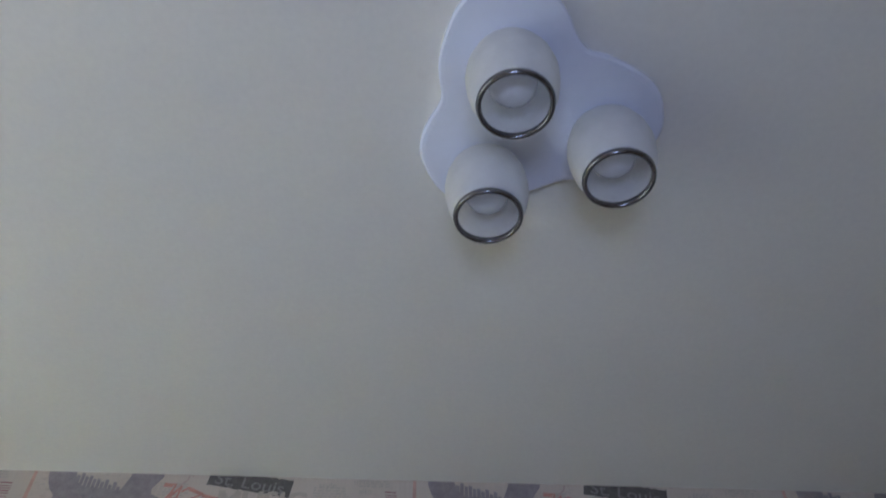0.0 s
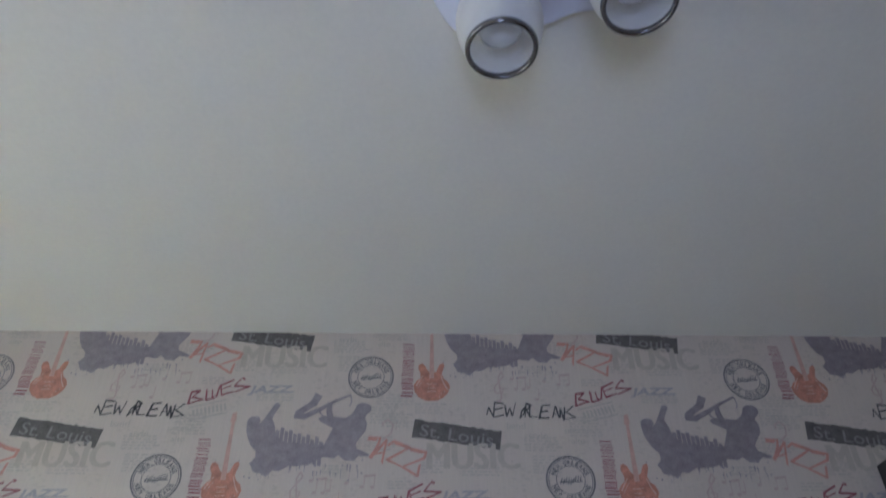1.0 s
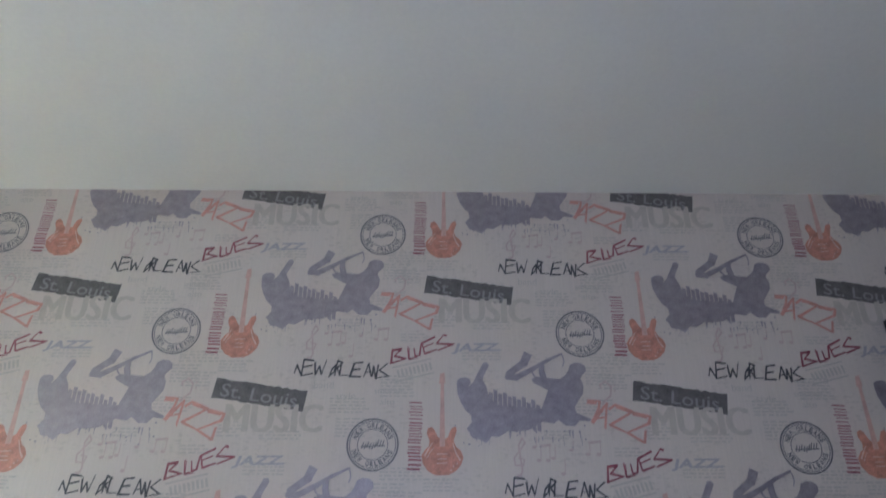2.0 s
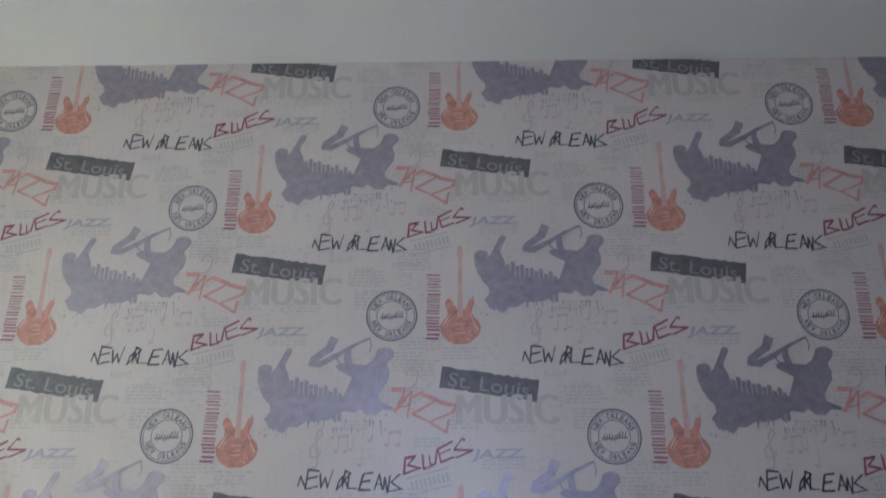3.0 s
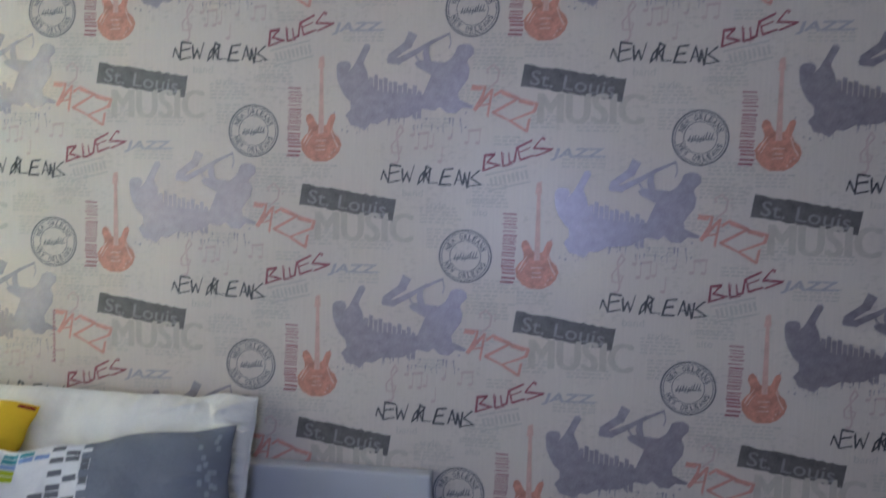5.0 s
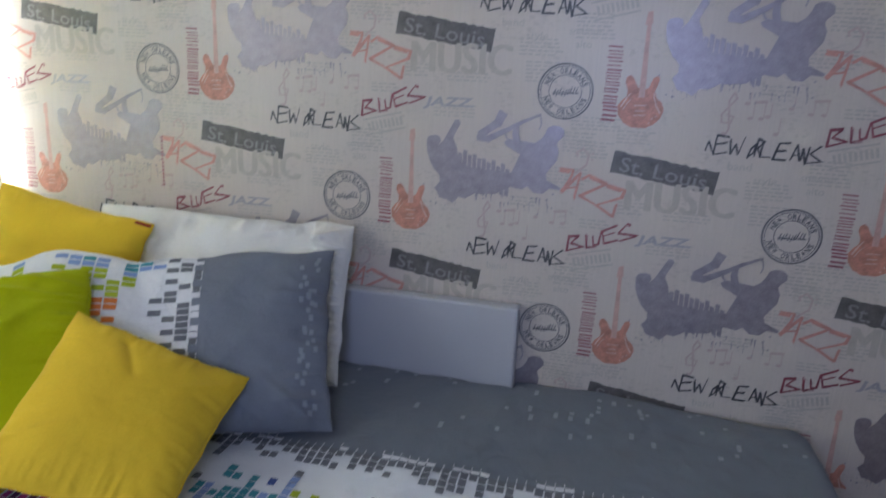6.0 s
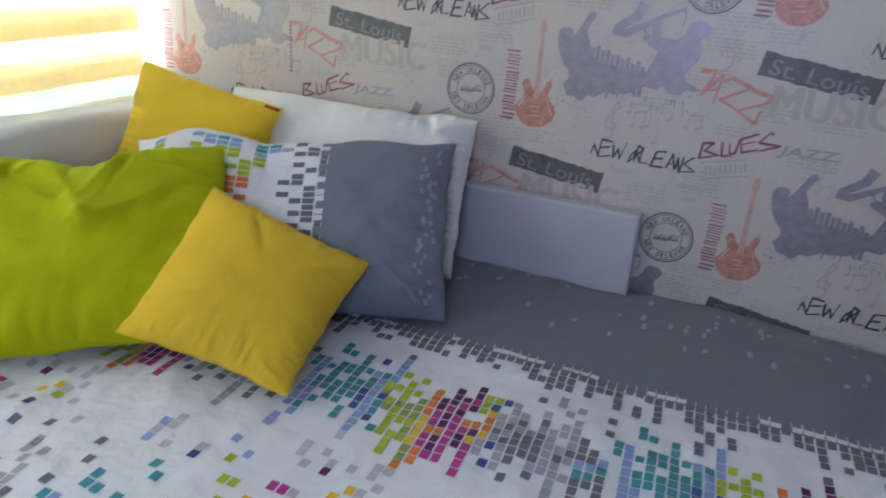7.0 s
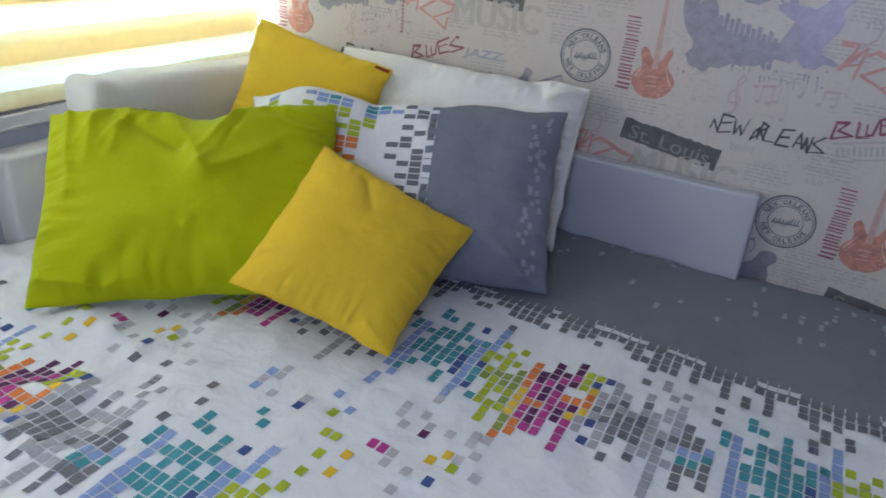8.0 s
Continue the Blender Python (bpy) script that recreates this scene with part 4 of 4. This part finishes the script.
greyp = Pillow((-1.150, -0.478, 0.785), (-0.488, -0.192, 0.800), (-0.388, -0.436, 0.484), (-1.035, -0.71, 0.475), 0.082, 0.035,
               ((0.1, 0.9, 0.25, 0.2, 0.07, 0.008), (-0.2, 0.95, -0.1, 0.4, 0.06, -0.008), (0.85, -0.9, 0.6, -0.5, 0.06, 0.020), (0.95, -0.7, 0.7, -0.75, 0.04, 0.014), (0.6, -0.93, 0.45, -0.7, 0.05, 0.012), (0.95, -0.45, 0.75, -0.5, 0.04, 0.010), (0.3, -0.5, 0.6, 0.1, 0.09, 0.008), (-0.75, 0.95, -0.55, 0.3, 0.08, 0.01)), 7, 3.0, 0.013, ((-1.0, 0.2, -0.10), (-0.62, 0.22, 0.11), (-0.15, 0.12, -0.05), (0.2, 0.12, -0.03), (0.55, 0.2, 0.03), (0.97, 0.1, 0.03)))


def printed_pillow(pl):
    """White printed half and grey half, joined at a toothed border."""
    ob = thing("printed_pillow", "grey and white pillow with coloured pixel print", "pillow")
    cut = 0.20
    m = pl.mesh(100)
    bm_w, bm_g = m, bmesh.new()
    tmp = bpy.data.meshes.new("tmp")
    m.to_mesh(tmp)
    bm_g.from_mesh(tmp)
    bpy.data.meshes.remove(tmp)
    n = 100
    g = [math.sin((i / n - 0.5) * math.pi) * 0.55 + (2 * i / n - 1) * 0.45 for i in range(n + 1)]
    split = max(i for i in range(n + 1) if g[i] < cut)
    # the faces were made column by column: two for each grid square
    for bm, keep in ((bm_w, lambda i: i < split), (bm_g, lambda i: i >= split)):
        bm.faces.ensure_lookup_table()
        gone = [f for k, f in enumerate(bm.faces) if not keep((k // 2) % n)]
        bmesh.ops.delete(bm, geom=gone, context="FACES")
    part("printed_cover", bm_w, M_PRINTED, ob, "white printed cotton half", True)
    part("grey_cover", bm_g, M_GREY, ob, "plain grey cotton half", True)
    cut = g[split]
    P = 0.0148
    pu, pv = 2 * P / pl.w, 2 * P / pl.h
    bins, rnd = {k: bmesh.new() for k in DYES}, random.Random(17)

    def cell(c, col, row, lift=0.0012, wide=1.95):
        u0, v0 = cut + col * pu * wide, 1 - (row + 1) * pv
        u1, v1 = u0 + pu * wide * 0.88, v0 + pv * 0.84
        if u0 < -0.93 or u1 > 0.95 or v0 < -0.93 or v1 > 0.95:
            return
        b = bins[c]
        grid = [[b.verts.new(pl.at(u, v, 1, lift)) for u in (u0, (2 * u0 + u1) / 3, (u0 + 2 * u1) / 3, u1)] for v in (v0, (v0 + v1) / 2, v1)]
        for j in range(2):
            for i in range(3):
                b.faces.new((grid[j][i], grid[j][i + 1], grid[j + 1][i + 1], grid[j + 1][i]))

    rows = int(2 / pv)
    for r in range(rows):
        if rnd.random() < 0.7:
            cell("w", -0.06, r, 0.0010, 1.45)
            if rnd.random() < 0.6:
                cell("g", 0.12, r, 0.0016, 1.1)
    block = [".bb.b...gg", "bbtb.tt.g.", ".bbb.tbb.g", "l.ll.b..gg", ".lll.l....", "o.l.ll..g.", "oo.ll....g", "oo..l...g.", ".o.rr..gg.", "...rr....g", "..yr...g.g", ".mm.r...gg", "mpm......g",
             ".pm.m...gg", "..h...g..g", "hh.h...gg.", ".gh.....gg", "g.h...g..g", "..g....gg."]
    for r, line in enumerate(block):
        for q, ch in enumerate(line):
            if ch != ".":
                cell(ch, q - 10, r + 0.4)
                if q < 7 and r > 2:
                    cell(ch, q - 18, r - 1.6)
    cell("m", -17.5, 1)
    for _ in range(34):
        cell("s", rnd.uniform(20.5, 24.5), rnd.uniform(1, rows - 1), 0.0012, 0.72)
    for k, b in bins.items():
        if b.faces:
            tagged(part("pixel_print", b, DYES[k], ob, DYE[k][0].replace("_", " ") + " printed squares"), kind="stuff")
        else:
            b.free()
    return ob


printed_pillow(greyp)

green = Pillow((-1.366, -0.846, 0.757), (-0.903, -0.496, 0.797), (-0.70, -0.735, 0.52), (-1.155, -1.087, 0.484), 0.072, 0.025,
               ((0.12, 0.18, -0.12, 0.95, 0.07, 0.016), (0.12, 0.18, 0.3, 0.6, 0.08, 0.010), (-0.05, 0.45, -0.45, 0.75, 0.05, -0.014), (-0.82, 0.9, -0.78, 0.0, 0.05, 0.013),
                (-0.62, 0.9, -0.66, 0.3, 0.05, 0.014), (-0.4, 0.95, -0.5, 0.35, 0.04, 0.012), (0.15, 0.1, 0.55, 0.35, 0.07, 0.010), (-0.95, -0.8, -0.45, -0.92, 0.05, 0.014),
                (-0.95, -0.1, -0.6, -0.2, 0.04, 0.008), (-0.95, -0.25, -0.65, -0.32, 0.03, 0.008),
                (-0.55, 0.93, -0.75, 0.5, 0.028, 0.007), (-0.32, 0.93, -0.58, 0.45, 0.028, 0.008), (-0.2, 0.93, -0.42, 0.55, 0.025, 0.006), (0.34, 0.92, 0.1, 0.4, 0.03, 0.010),
                (0.42, 0.9, 0.24, 0.4, 0.025, -0.007), (0.52, 0.9, 0.9, 0.78, 0.03, 0.007), (0.5, 0.75, 0.85, 0.6, 0.03, 0.006)), 11, 3.2, 0.014,
               ((-0.5, 0.15, 0.06), (-0.15, 0.12, 0.0), (0.08, 0.24, -0.14), (0.7, 0.2, 0.03)))
cushion("green_pillow", "lime green cotton pillow leaning against the other pillows", M_LIME, green, "pillow")

yfr = Pillow((-0.849, -0.598, 0.746), (-0.538, -0.505, 0.612), (-0.518, -0.840, 0.498), (-0.816, -0.907, 0.573), 0.058, 0.055,
             ((-0.3, 0.75, -0.05, 0.35, 0.06, -0.008), (0.85, -0.95, 0.6, -0.85, 0.05, 0.008), (-0.9, -0.6, -0.3, -0.4, 0.06, 0.005), (0.9, 0.7, 0.4, 0.3, 0.08, 0.005)), 13, 2.6, 0.0062)
cushion("square_cushion", "yellow cotton cushion lying on its corner on the bedspread", M_YELLOW, yfr, "cushion", "yellow cushions")


# ---- shallow cabinet at the end of the papered wall ----
cab = thing("cabinet", "tall shallow grey-green cabinet against the papered wall", "cabinet", at=(0, 0, 0))
part("body", boxes((1.335, 1.95, -0.10, -0.003, 0.0, 2.10), bevel=0.003), M_DARK, cab, "black-edged carcass")
for x0 in (1.341, 1.648):
    part("door", boxes((x0, x0 + 0.303, -0.12, -0.101, 0.02, 2.09), bevel=0.002), M_WARDROBE, cab, "grey-green door")
